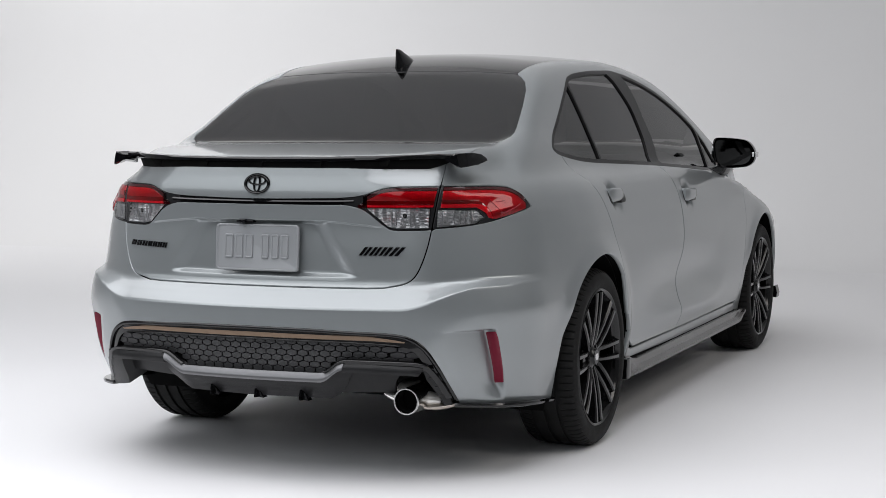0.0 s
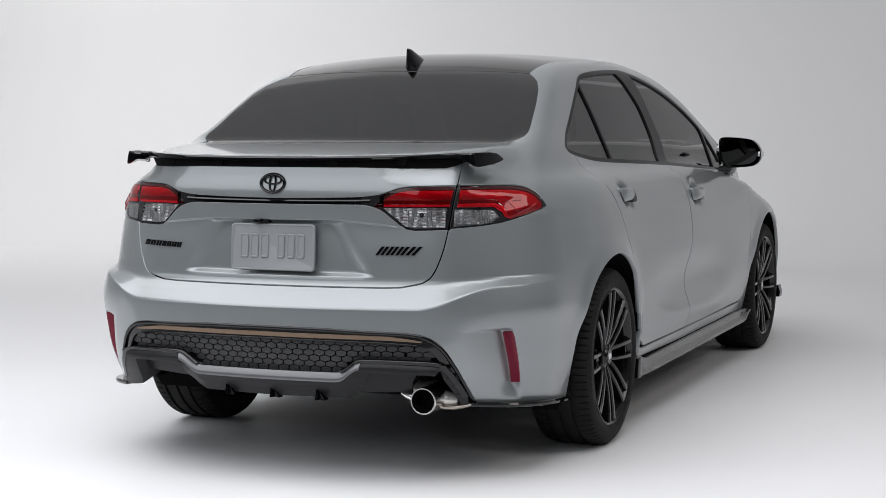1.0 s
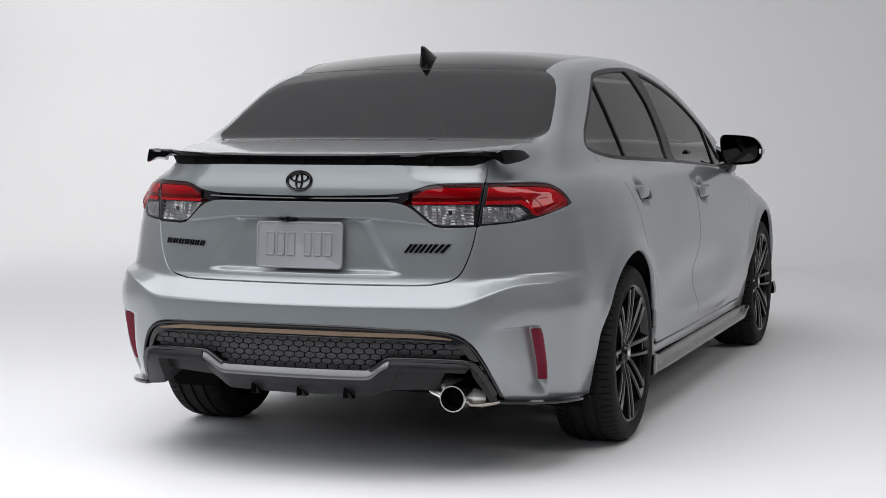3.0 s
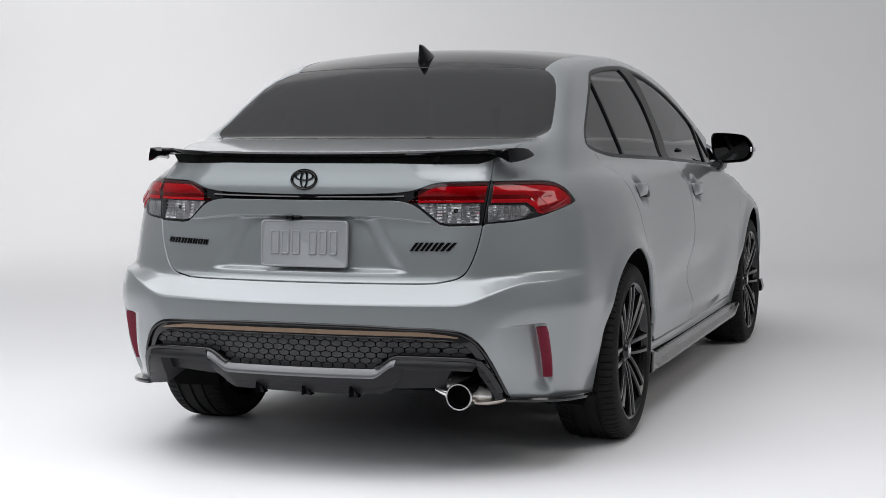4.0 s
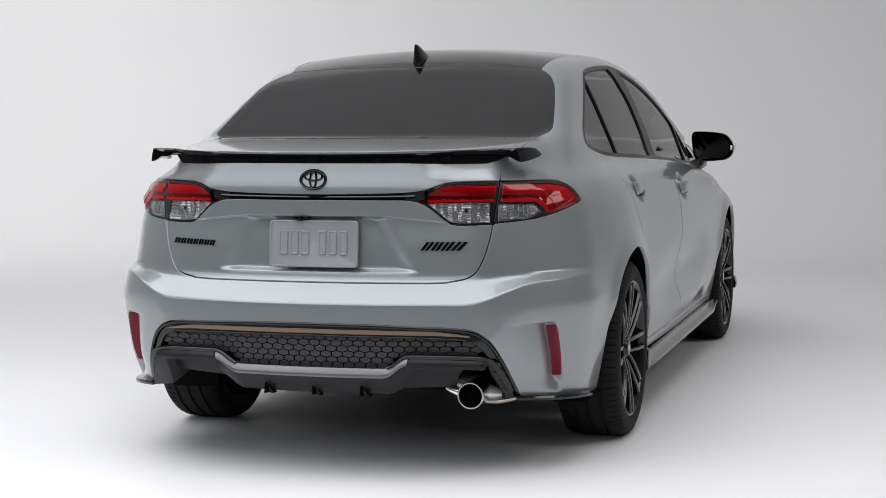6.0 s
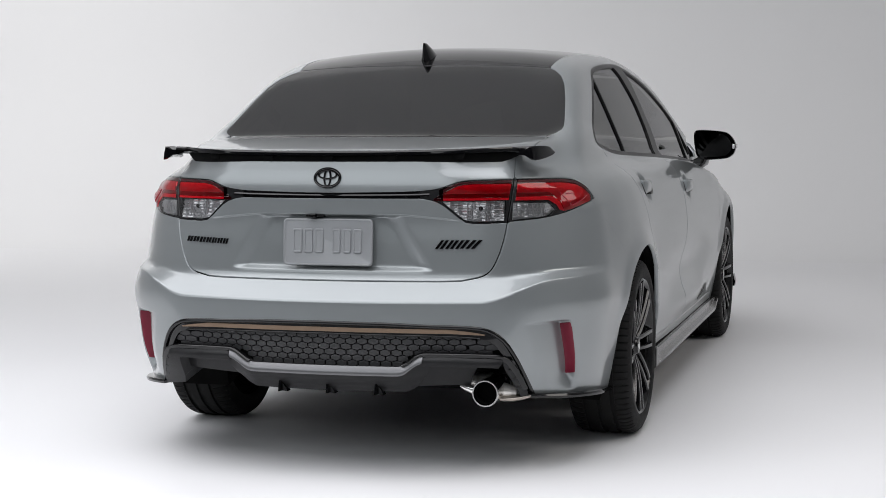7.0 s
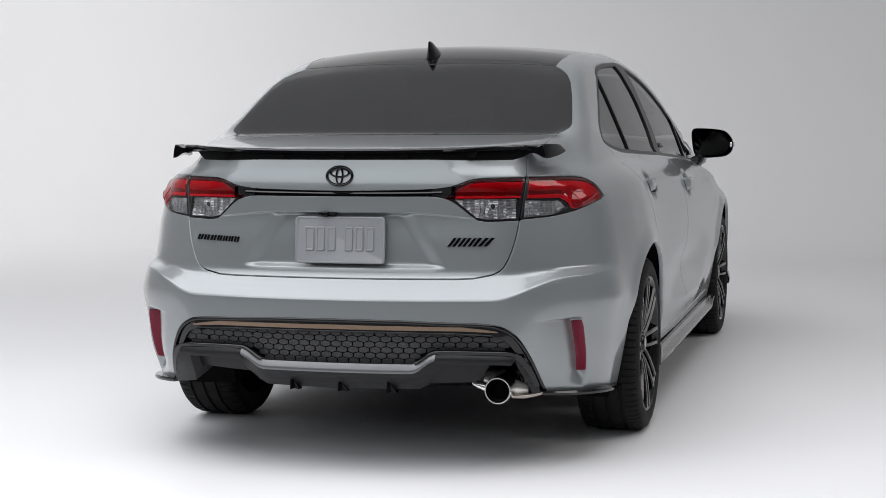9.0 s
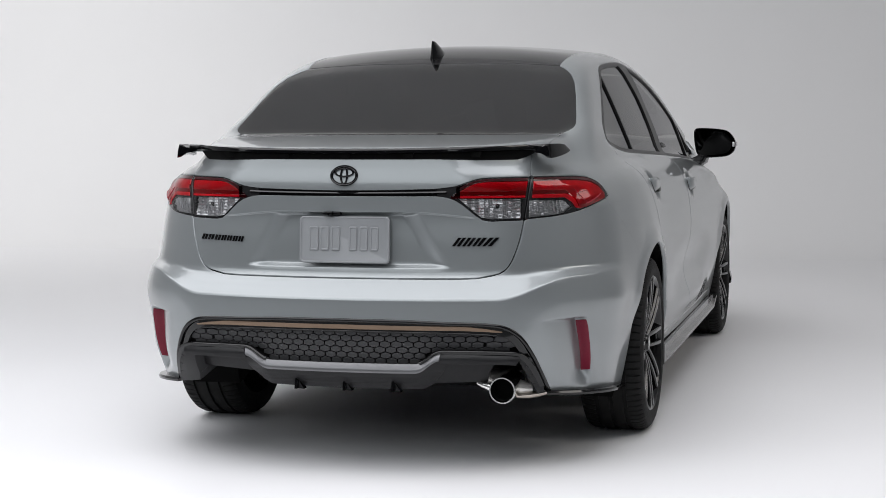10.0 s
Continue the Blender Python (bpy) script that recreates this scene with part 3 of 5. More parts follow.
nose += [(5.495, 0.22)]
skin_part("front_bumper", Skin().both(wrap, [np.array(nose)], 0.03, lip=0), PAINT, car)
screen = [(0.0, 2.585), (0.5, 2.53), (0.70, 2.40), (0.66, 2.2), (0.60, 1.98), (0.545, 1.735), (0.515, 1.62), (0.3, 1.70), (0.0, 1.72)]
skin_part("windshield", Skin().patch(over, [np.array(mirror_loop(screen))], 0.03, lip=0.004), TINT, car)

# black roof panel and rear window
roof = [(0.0, 1.715), (0.3, 1.695), (0.512, 1.61), (0.505, 1.3), (0.506, 0.9), (0.507, 0.5), (0.505, 0.30), (0.496, 0.168), (0.35, 0.165), (0.0, 0.150)]
skin_part("roof", Skin().patch(over, [np.array(mirror_loop(roof))], 0.025, out=-0.002), BLACK_GLOSS, car, "gloss black roof panel")
rearg = [(0.0, -0.396)] + run(lambda x: GLASS_BASE(x) - 0.006, 0.1, 0.570, 8) + [(0.598, -0.300), (0.615, -0.287), (0.6275, -0.262), (0.6305, -0.232), (0.6255, -0.19), (0.602, -0.06), (0.578, 0.037), (0.553, 0.096), (0.5235, 0.1375), (0.496, 0.163), (0.35, 0.162), (0.0, 0.146)]
rear_window = skin_part("rear_window", Skin().patch(over, [np.array(mirror_loop(rearg))], 0.025, out=-0.003, lip=0.006), PRIVACY, car, "dark privacy glass rear window")


# ---- tail lamps and the strip between them ----
def bar(t, w, x):
    return np.exp(-((x - t) / w) ** 2)


def ribs(q):
    """Faceted silver bowls behind the clear lenses."""
    u, z = q[:, 0], q[:, 1]
    return 0.006 * np.abs(((u * 40) % 1) - 0.5) + 0.006 * np.abs(((z * 110) % 1) - 0.5) + 0.006 * np.sin(u * 60) * np.sin(z * 70)


def lens_loop(pts):
    return soft_loop(np.repeat(np.array(pts, float), 2, 0), 2)


strip = Skin()
half = [(0.0, 0.900)] + run(lambda u: LAMP_LOW(u) + 0.001, 0.03, 0.300, 12) + [(0.303, 0.9215 - 0.003)] + run(lambda u: LAMP_TOP(u) - 0.001, 0.296, 0.0, 12)
strip.patch(wrap, [mirror_loop(half)], 0.006, out=-0.004, lip=0.01)
skin_part("garnish_strip", strip, BLACK_GLOSS, trunk, "gloss black strip between the tail lamps")
for z0, h, d in ((0.9085, 0.0034, 0.002),):
    us = np.linspace(-0.335, 0.335, 61)
    q = wrap(np.c_[us, z0 + (LAMP_TOP(np.abs(us)) - 0.9165) * (0.4 if z0 < 0.91 else 0.8)])
    bm = bmesh.new()
    sweep(bm, [Vector(p) for p in q], [(d, -h), (d, -h * 0.2), (d - h * 1.1, h), (-0.010, h), (-0.010, -h)][::-1])
    part("garnish_rib", bm, BLACK_GLOSS, trunk, "gloss black moulding", smooth=25)



def between(lo, hi, u0, u1, e0=None, e1=None, n=26):
    """A loop between two curves z(u); e0 and e1 give slanting ends u(z)."""
    def end(f, e, u):
        for _ in range(4):
            u = float(e(f(u))) if e else u
        return u
    return np.array(run(lo, end(lo, e0, u0), end(lo, e1, u1), n) + run(hi, end(hi, e1, u1), end(hi, e0, u0), n))


def inside_lamp(u0, z0, u1, z1, depth, w, h, flip):
    """A small bar behind a clear lens, from (u0, z0) to (u1, z1)."""
    q = wrap(np.c_[np.linspace(u0, u1, 5), np.linspace(z0, z1, 5)])
    q = (q - normals(q, 0.01) * depth) * ((-1 if flip else 1), 1, 1)
    bm = bmesh.new()
    sweep(bm, [Vector(p) for p in q], rect(w, h, min(w, h) * 0.5, 2), up=(0, 0, 1) if abs(u1 - u0) > abs(z1 - z0) else (0, 1, 0))
    return bm


def flat(z):
    return lambda u: z + 0 * u


RED_TOP = curve([(0.345, 0.8985), (0.362, 0.906), (0.432, 0.9400), (0.468, 0.9440), (0.60, 0.9445)])
OUT_RED_TOP = curve([(0.55, 0.9445), (0.60, 0.9445), (0.75, 0.9425), (0.838, 0.9350), (0.872, 0.9220), (0.90, 0.9020), (0.918, 0.8865)])
for flip in (False, True):
    inner = new("tail_lamp")
    inner.parent = car
    tagged(inner, "inner tail lamp on the trunk lid, red over clear")
    IN_END = lambda z: LID_EDGE(z) - 0.0085
    body = run(LAMP_LOW, 0.305, 0.5555, 24) + run(lambda z: LID_EDGE(z) - 0.003, 0.825, 0.955, 10, True) + run(LAMP_TOP, 0.575, 0.305, 24)
    CLEAR_IN = lens_loop([(0.372, 0.8895), (0.5555, 0.8895), (0.5485, 0.8245), (0.470, 0.8225), (0.440, 0.8300)])
    skin_part("housing", Skin().patch(wrap, [np.array(body), CLEAR_IN], 0.010, out=-0.003, lip=0.03, flip=flip), HOUSING, inner, "black lamp housing")
    skin_part("reflector", Skin().patch(wrap, [CLEAR_IN], 0.0025, out=-0.016, lip=0, flip=flip, shape=ribs), LAMP_SILVER, inner, "faceted silver reflector")
    skin_part("lamp_bed", Skin().patch(wrap, [between(flat(0.8920), lambda u: np.minimum(LAMP_TOP(u) - 0.004, RED_TOP(u) + 0.012), 0.378, 0.57, None, IN_END)], 0.004, out=-0.0024, lip=0, flip=flip, shape=lambda q: 0.06 * ribs(q)), LAMP_BED, inner, "silver bed under the red lens")
    skin_part("smoked_edge", Skin().patch(wrap, [between(lambda u: RED_TOP(u) + 0.0005, lambda u: LAMP_TOP(u) - 0.0035, 0.366, 0.57, None, IN_END)], 0.008, lip=0.005, flip=flip), SMOKE, inner, "smoked upper edge")
    skin_part("red_lens", Skin().patch(wrap, [between(lambda u: np.minimum(0.9125, RED_TOP(u) - 0.001), RED_TOP, 0.376, 0.57, None, IN_END)], 0.008, lip=0.005, flip=flip, shape=lambda q: 0.003 * ss(0.912, 0.930, q[:, 1])), RED, inner, "red lens")
    skin_part("deep_band", Skin().patch(wrap, [between(flat(0.9000), lambda u: np.minimum(0.912, RED_TOP(u) - 0.0005), 0.357, 0.57, None, IN_END)], 0.008, out=-0.001, lip=0.003, flip=flip), RED_DEEP, inner, "deep red band")
    skin_part("light_bar", Skin().patch(wrap, [between(flat(0.8915), lambda u: np.minimum(0.8995, RED_TOP(u)), 0.350, 0.57, None, IN_END)], 0.008, out=0.0025, lip=0.003, flip=flip), RED_BAND, inner, "brighter red light bar")
    for z in (0.838, 0.851, 0.864, 0.877):
        part("slat", inside_lamp(0.521, z, 0.543, z, 0.008, 0.003, 0.0022, flip), LAMP_SILVER, inner)
    for u in (0.452, 0.463, 0.500, 0.511):
        part("fluting", inside_lamp(u, 0.832, u, 0.882, 0.009, 0.0018, 0.003, flip), LAMP_SILVER, inner)
    bm = bmesh.new()
    q = wrap(np.array([(0.482, 0.866)]))[0] * ((-1 if flip else 1), 1, 1)
    bmesh.ops.create_uvsphere(bm, u_segments=14, v_segments=8, radius=0.009, matrix=Matrix.Translation(Vector(q) + Vector((0, 0.016, 0))))
    part("bulb", bm, SKIRT, inner, "dark glass bulb")
    skin_part("clear_lens", Skin().patch(wrap, [CLEAR_IN], 0.012, lip=0, flip=flip), LENS, inner, "clear lens")
    outer = new("tail_lamp")
    outer.parent = car
    tagged(outer, "outer tail lamp wrapping round the corner, red over clear")
    OUT_END = lambda z: LID_EDGE(z) + 0.0085
    body = run(OUT_LOW, 0.5635, 0.934, 30) + run(OUT_TOP, 0.934, 0.588, 30) + run(lambda z: LID_EDGE(z) + 0.003, 0.955, 0.828, 10, True)
    CLEAR_OUT = lens_loop([(0.5735, 0.8850), (0.692, 0.8815), (0.7235, 0.8565), (0.700, 0.8395), (0.655, 0.8330), (0.570, 0.8275)])
    RED_OUT = np.array(run(OUT_RED_TOP, 0.589, 0.908, 30) + [(0.9, 0.8790), (0.86, 0.8690), (0.80, 0.8565), (0.757, 0.8488), (0.750, 0.8590), (0.738, 0.8835), (0.712, 0.9085), (0.700, 0.9130), (0.584, 0.9130)])
    skin_part("housing", Skin().patch(wrap, [np.array(body), CLEAR_OUT], 0.010, out=-0.003, lip=0.03, flip=flip), HOUSING, outer, "black lamp housing")
    skin_part("reflector", Skin().patch(wrap, [CLEAR_OUT], 0.0025, out=-0.016, lip=0, flip=flip, shape=ribs), LAMP_SILVER, outer, "faceted silver reflector")
    bed = run(lambda u: OUT_TOP(u) - 0.004, 0.591, 0.912, 30) + [(0.9, 0.8792), (0.86, 0.8692), (0.80, 0.8567), (0.757, 0.8490), (0.734, 0.8540), (0.722, 0.8725), (0.694, 0.8885), (0.581, 0.8900)]
    skin_part("lamp_bed", Skin().patch(wrap, [np.array(bed)], 0.004, out=-0.0024, lip=0, flip=flip, shape=lambda q: 0.06 * ribs(q)), LAMP_BED, outer, "silver bed under the red lens")
    skin_part("smoked_edge", Skin().patch(wrap, [between(lambda u: OUT_RED_TOP(u) + 0.0005, lambda u: OUT_TOP(u) - 0.0035, 0.59, 0.906, OUT_END, None)], 0.008, lip=0.005, flip=flip), SMOKE, outer, "smoked upper edge")
    skin_part("red_lens", Skin().patch(wrap, [RED_OUT], 0.008, lip=0.005, flip=flip, shape=lambda q: 0.003 * ss(0.905, 0.928, q[:, 1])), RED, outer, "red lens")
    skin_part("deep_band", Skin().patch(wrap, [np.array([(0.5820, 0.9025), (0.700, 0.9015), (0.714, 0.8975), (0.7165, 0.9035), (0.700, 0.9122), (0.5835, 0.9125)])], 0.008, out=-0.001, lip=0.003, flip=flip), RED_DEEP, outer, "deep red band")
    skin_part("light_bar", Skin().patch(wrap, [np.array([(0.580, 0.8895), (0.694, 0.8880), (0.722, 0.872), (0.734, 0.8535), (0.752, 0.8500), (0.738, 0.882), (0.706, 0.9005), (0.5825, 0.9020)])], 0.008, out=0.0025, lip=0.003, flip=flip), RED_BAND, outer, "brighter red light bar")
    for k, pts in enumerate(([(0.742, 0.912), (0.768, 0.887), (0.786, 0.866)], [(0.786, 0.866), (0.836, 0.881), (0.872, 0.895)], [(0.770, 0.904), (0.806, 0.906)])):
        for (a, b), (c, d) in zip(pts, pts[1:]):
            part("inner_line", inside_lamp(a, b, c, d, -0.0006, 0.0009, 0.0012, flip), RED_PALE, outer)
    for u in (0.588, 0.600, 0.622, 0.640, 0.655, 0.668, 0.680):
        part("fluting", inside_lamp(u, 0.838, u - 0.001, 0.880, 0.009, 0.0016, 0.0028, flip), LAMP_SILVER, outer)
    skin_part("clear_lens", Skin().patch(wrap, [CLEAR_OUT], 0.012, lip=0, flip=flip), LENS, outer, "clear lens")
    refl = lens_loop([(0.709, 0.489), (0.728, 0.493), (0.736, 0.470), (0.769, 0.322), (0.752, 0.318)])
    skin_part("reflector", Skin().patch(wrap, [refl], 0.006, out=0.003, lip=0.010, flip=flip, lines=[np.c_[d + (0.5 - np.linspace(0.325, 0.485, 14)) * 0.25, np.linspace(0.325, 0.485, 14)] for d in (0.709, 0.715, 0.721)]), RED_DARK, bumper, "dark red corner reflector")

# ---- bumper insert, honeycomb and diffuser ----
INNER = curve([(0.0, 0.467), (0.35, 0.463), (0.45, 0.459), (0.50, 0.4525), (0.520, 0.440), (0.550, 0.385), (0.580, 0.322), (0.607, 0.260), (0.62, 0.235)])
STRIPE_TOP = curve([(0.0, 0.4885), (0.40, 0.4850), (0.46, 0.4785), (0.503, 0.4685)])
STRIPE_LOW = curve([(0.0, 0.4765), (0.40, 0.4735), (0.47, 0.4700), (0.503, 0.4670)])
half = run(lambda u: INSERT(u) - 0.002, 0.0, 0.634, 60) + run(INNER, 0.612, 0.0, 60)
insert = skin_part("bumper_insert", Skin().patch(wrap, [mirror_loop(half)], 0.008, out=-0.006, lip=0.02), BLACK_GLOSS, car, "gloss black surround of the lower bumper grille")
for d, r, end, name in ((0.0070, 0.0075, 0.632, "rim"), (0.0420, 0.0028, 0.49, "inner_rim")):
    us = np.linspace(-end, end, 121)
    q = np.c_[us, INSERT(np.abs(us)) - d] if name == "rim" else np.c_[us, INNER(np.abs(us)) + 0.002]
    if name == "rim":
        q = q - np.c_[np.sign(us) * ss(0.47, 0.53, np.abs(us)) * 0.003, 0 * us]
    q = wrap(q)
    bm = bmesh.new()
    sweep(bm, [Vector(p) for p in q - normals(q, 0.01) * 0.004], round_section(r, 10))
    part(name, bm, BLACK_GLOSS, insert, "raised gloss black edge", smooth=60)
half = run(STRIPE_TOP, 0.0, 0.502, 34) + run(STRIPE_LOW, 0.500, 0.0, 34)
skin_part("bronze_stripe", Skin().patch(wrap, [mirror_loop(half)], 0.008, out=-0.002, lip=0.006), BRONZE, insert, "thin bronze stripe")
half = [(0.0, 0.345), (0.30, 0.360), (0.535, 0.366), (0.615, 0.25)] + run(lambda u: INNER(u) + 0.004, 0.605, 0.0, 30)
grille = skin_part("honeycomb_grille", Skin().patch(wrap, [mirror_loop(half)], 0.012, out=-0.024, lip=0), BLACK_MATT, car, "satin black honeycomb grille")

BLADE_TOP = curve([(0.0, 0.370), (0.245, 0.370), (0.257, 0.372), (0.318, 0.408), (0.333, 0.411), (0.51, 0.405), (0.53, 0.402), (0.552, 0.392), (0.575, 0.358), (0.61, 0.280)])
half = [(0.0, 0.270), (0.262, 0.273), (0.292, 0.284), (0.322, 0.318), (0.350, 0.372), (0.330, 0.388), (0.262, 0.348), (0.0, 0.348)]
diff = skin_part("diffuser", Skin().patch(wrap, [mirror_loop(half)], 0.010, lip=0.09, shape=lambda q: 0.018 - 0.025 * ss(0.35, 0.27, q[:, 1]) - 0.02 * ss(0.25, 0.34, np.abs(q[:, 0]))), BLACK_SATIN, car, "satin black lower diffuser")
EDGES = (0.006, 0.0105, 0.015, 0.0195)


def bevelled(q):
    """A chamfer that faces up over a plain face."""
    return 0.010 + 0.016 * np.clip((BLADE_TOP(np.abs(q[:, 0])) - q[:, 1] - 0.003) / 0.0165, 0, 1)


# Middle of the blade in the lightened copy; the side blades stay black.
half = run(lambda u: BLADE_TOP(u) - 0.003, 0.0, 0.330, 50) + run(lambda u: BLADE_TOP(u) - 0.025, 0.322, 0.0, 50)
us = np.linspace(-0.322, 0.322, 67)
skin_part("blade", Skin().patch(wrap, [mirror_loop(half)], 0.007, lip=0.03, lines=[np.c_[us, BLADE_TOP(np.abs(us)) - d] for d in EDGES], shape=bevelled), SATIN_LIT, diff, "dark satin diffuser blade, its sheen put into a lighter colour")
for flip in (False, True):
    side = run(lambda u: BLADE_TOP(u) - 0.009, 0.3315, 0.540, 40) + run(lambda u: BLADE_TOP(u) - 0.034, 0.528, 0.3235, 40)
    us = np.linspace(0.332, 0.530, 40)
    skin_part("side_blade", Skin().patch(wrap, [np.array(side)], 0.007, lip=0.03, flip=flip, lines=[np.c_[us, BLADE_TOP(us) - d] for d in (0.0125, 0.0145)], shape=bevelled), BLACK_SATIN, diff, "satin black side blade")
for flip in (False, True):
    s = -1 if flip else 1
    if flip:
        side = [(0.285, 0.300), (0.40, 0.305), (0.552, 0.312), (0.560, 0.368), (0.530, 0.390), (0.345, 0.396), (0.31, 0.35)]
    else:
        side = [(0.275, 0.280), (0.40, 0.284), (0.462, 0.286), (0.470, 0.320), (0.486, 0.356), (0.552, 0.366), (0.560, 0.374), (0.530, 0.390), (0.345, 0.396), (0.31, 0.35)]
    skin_part("side_panel", Skin().patch(wrap, [np.array(side)], 0.012, lip=0.05, flip=flip, shape=lambda q: -0.012 - 0.016 * ss(0.374, 0.358, q[:, 1])), BLACK_SATIN, diff)
    block = [(0.512, 0.300), (0.518, 0.276), (0.555, 0.268), (0.605, 0.262), (0.608, 0.285), (0.582, 0.352), (0.558, 0.392), (0.530, 0.398), (0.514, 0.385)] if flip else [(0.548, 0.352), (0.578, 0.292), (0.590, 0.262), (0.612, 0.256), (0.600, 0.300), (0.572, 0.362), (0.553, 0.388), (0.540, 0.392)]
    skin_part("end_block", Skin().patch(wrap, [np.array(block)], 0.01, out=0.010, lip=0.10, flip=flip), BLACK_SATIN, diff)
    band = run(BLADE_TOP, 0.258, 0.606, 50) + run(lambda u: BLADE_TOP(u + 0.008 * ss(0.50, 0.56, u)) - 0.011 + 0.008 * ss(0.345, 0.325, u), 0.594, 0.262, 50)
    skin_part("trim", Skin().patch(wrap, [np.array(band)], 0.005, lip=0.02, flip=flip, shape=lambda q: 0.018 - 0.006 * ss(0.30, 0.50, q[:, 0])), BLACK_GLOSS, diff, "gloss black diffuser trim")
    for k in range(4):
        z = 0.385 - 0.030 * k
        u = float(np.interp(z, [0.25, 0.325, 0.39, 0.44], [0.612, 0.590, 0.562, 0.535])) 
        q = wrap(np.array([(u - 0.024, z), (u + 0.002, z)])) * (s, 1, 1)
        bm = bmesh.new()
        sweep(bm, [Vector(q[0]), Vector(q[1])], rect(0.012, 0.0022, 0.001, 2))
        part("slot_rib", bm, BLACK_GLOSS, insert)

for x in (-0.165, 0.0, 0.165):
    bm = bmesh.new()
    prism(bm, [(-0.954, 0.304), (-0.962, 0.268), (-0.90, 0.264), (-0.92, 0.304)], x - 0.004, x + 0.004, lambda y, z, d: Vector((d, y, z)))
    prism(bm, [(x + 0.004, 0.300), (x + 0.004, 0.268), (x + 0.024, 0.266)], -0.948, -0.92, lambda a, b, d: Vector((a, d, b)))
    part("fin", bm, BLACK_GLOSS, diff, smooth=0)

# hexagonal pads of the grille
W, ROW, H1, H2 = 0.0372, 0.0190, 0.0060, 0.0112
bm = bmesh.new()
base = [(0, H2), (W / 2 - 0.0016, H1), (W / 2 - 0.0016, -H1), (0, -H2), (-W / 2 + 0.0016, -H1), (-W / 2 + 0.0016, H1)]
rings = [[bm.verts.new((x * k, z * k, d)) for x, z in base] for k, d in ((1.0, -0.010), (0.985, -0.0005), (0.93, 0.0008))]
for p, q in zip(rings, rings[1:]):
    for i in range(6):
        bm.faces.new((p[i], p[(i + 1) % 6], q[(i + 1) % 6], q[i]))
bm.faces.new(rings[-1])
HEX = bpy.data.meshes.new("grille_cell")
bmesh.ops.recalc_face_normals(bm, faces=bm.faces)
bm.to_mesh(HEX)
bm.free()
HEX.materials.append(GRILLE)
spots = []
for r in range(9):
    z = 0.461 - r * ROW
    for c in range(-17, 18):
        u = (c + 0.5 * (r % 2)) * W
        a = abs(u)
        if a < 0.60 and z < float(INNER(a + 0.010)) + 0.003 and z > float(BLADE_TOP(a)) - 0.012:
            spots.append((u, z))
pp = wrap(np.array(spots))
nn = normals(pp, 0.02)
wide = np.linalg.norm(wrap(np.array(spots) + (0.004, 0)) - wrap(np.array(spots) - (0.004, 0)), axis=1) / 0.008
for p, n, k in zip(pp, nn, wide):
    zax = Vector(n)
    xax = Vector((0, 0, 1)).cross(zax).normalized()
    m = Matrix((xax, zax.cross(xax), zax)).transposed().to_4x4() @ Matrix.Diagonal((k, 1, 1, 1))
    ob = new("grille_cell", HEX)
    ob.matrix_world = Matrix.Translation(Vector(p) - zax * 0.016) @ m
    ob.parent = grille

# corner flaps
for s in (1, -1):
    us = np.linspace(0.615, 1.09, 26)
    p = wrap(np.c_[us, np.linspace(0.262, 0.224, 26)])
    n = normals(p)
    n[:, 2] = 0
    bm = bmesh.new()
    ring = []
    for i, (a, b) in enumerate(zip(p, n)):
        w = 0.016 + 0.014 * math.sin(math.pi * min(1, i / 22))
        a = a * (s, 1, 1)
        b = b * (s, 1, 1)
        ring.append([bm.verts.new(Vector(a + b * k + np.array((0, 0, h)))) for k, h in ((-0.06, -0.006), (w, -0.010), (w + 0.002, -0.003), (w - 0.003, 0.003), (0.0, 0.004), (-0.06, 0.004))])
    for q, r in zip(ring, ring[1:]):
        for i in range(6):
            bm.faces.new((q[i], q[(i + 1) % 6], r[(i + 1) % 6], r[i]))
    bm.faces.new(ring[0]), bm.faces.new(ring[-1])
    part("corner_flap", bm, BLACK_GLOSS, bumper, "gloss black corner flap")
    bm = bmesh.new()
    prism(bm, [(0.815, 0.222), (0.878, 0.222), (0.882, 0.246), (0.872, 0.284), (0.815, 0.270)], 3.07, 3.13, lambda a, b, d: Vector((s * a, d, b)))
    part("corner_flap", bm, BLACK_GLOSS, car, "gloss black front corner flap")

# exhaust
exhaust = new("exhaust")
exhaust.parent = car
bm = bmesh.new()
lathe(bm, [(0.0365, 0.05), (0.0375, 0.0), (0.0385, -0.004), (0.0425, -0.004), (0.0435, 0.0), (0.0435, -0.0), (0.043, 0.05), (0.046, 0.10), (0.044, 0.16)][::-1], 48, m=Matrix.Translation((0.516, -0.905, 0.277)) @ Matrix.Rotation(radians(90), 4, "Z"))
part("tailpipe_tip", bm, CHROME, exhaust, "polished chrome tailpipe tip")
bm = bmesh.new()
lathe(bm, [(0.036, 0.0), (0.036, 0.045), (0.0, 0.045)], 32, m=Matrix.Translation((0.516, -0.895, 0.277)) @ Matrix.Rotation(radians(90), 4, "Z"))
part("pipe_inside", bm, BLACK_MATT, exhaust)
bm = bmesh.new()
dome = bmesh.ops.create_uvsphere(bm, u_segments=28, v_segments=16, radius=1.0, matrix=Matrix.Translation((0.490, -0.790, 0.297)) @ Matrix.Diagonal((0.054, 0.050, 0.036, 1)))
for v in dome["verts"]:
    v.co.z -= 0.008 * bar(0.490, 0.014, v.co.x) * (v.co.z > 0.30) + 0.006 * bar(0.518, 0.008, v.co.x) * (v.co.z > 0.30)
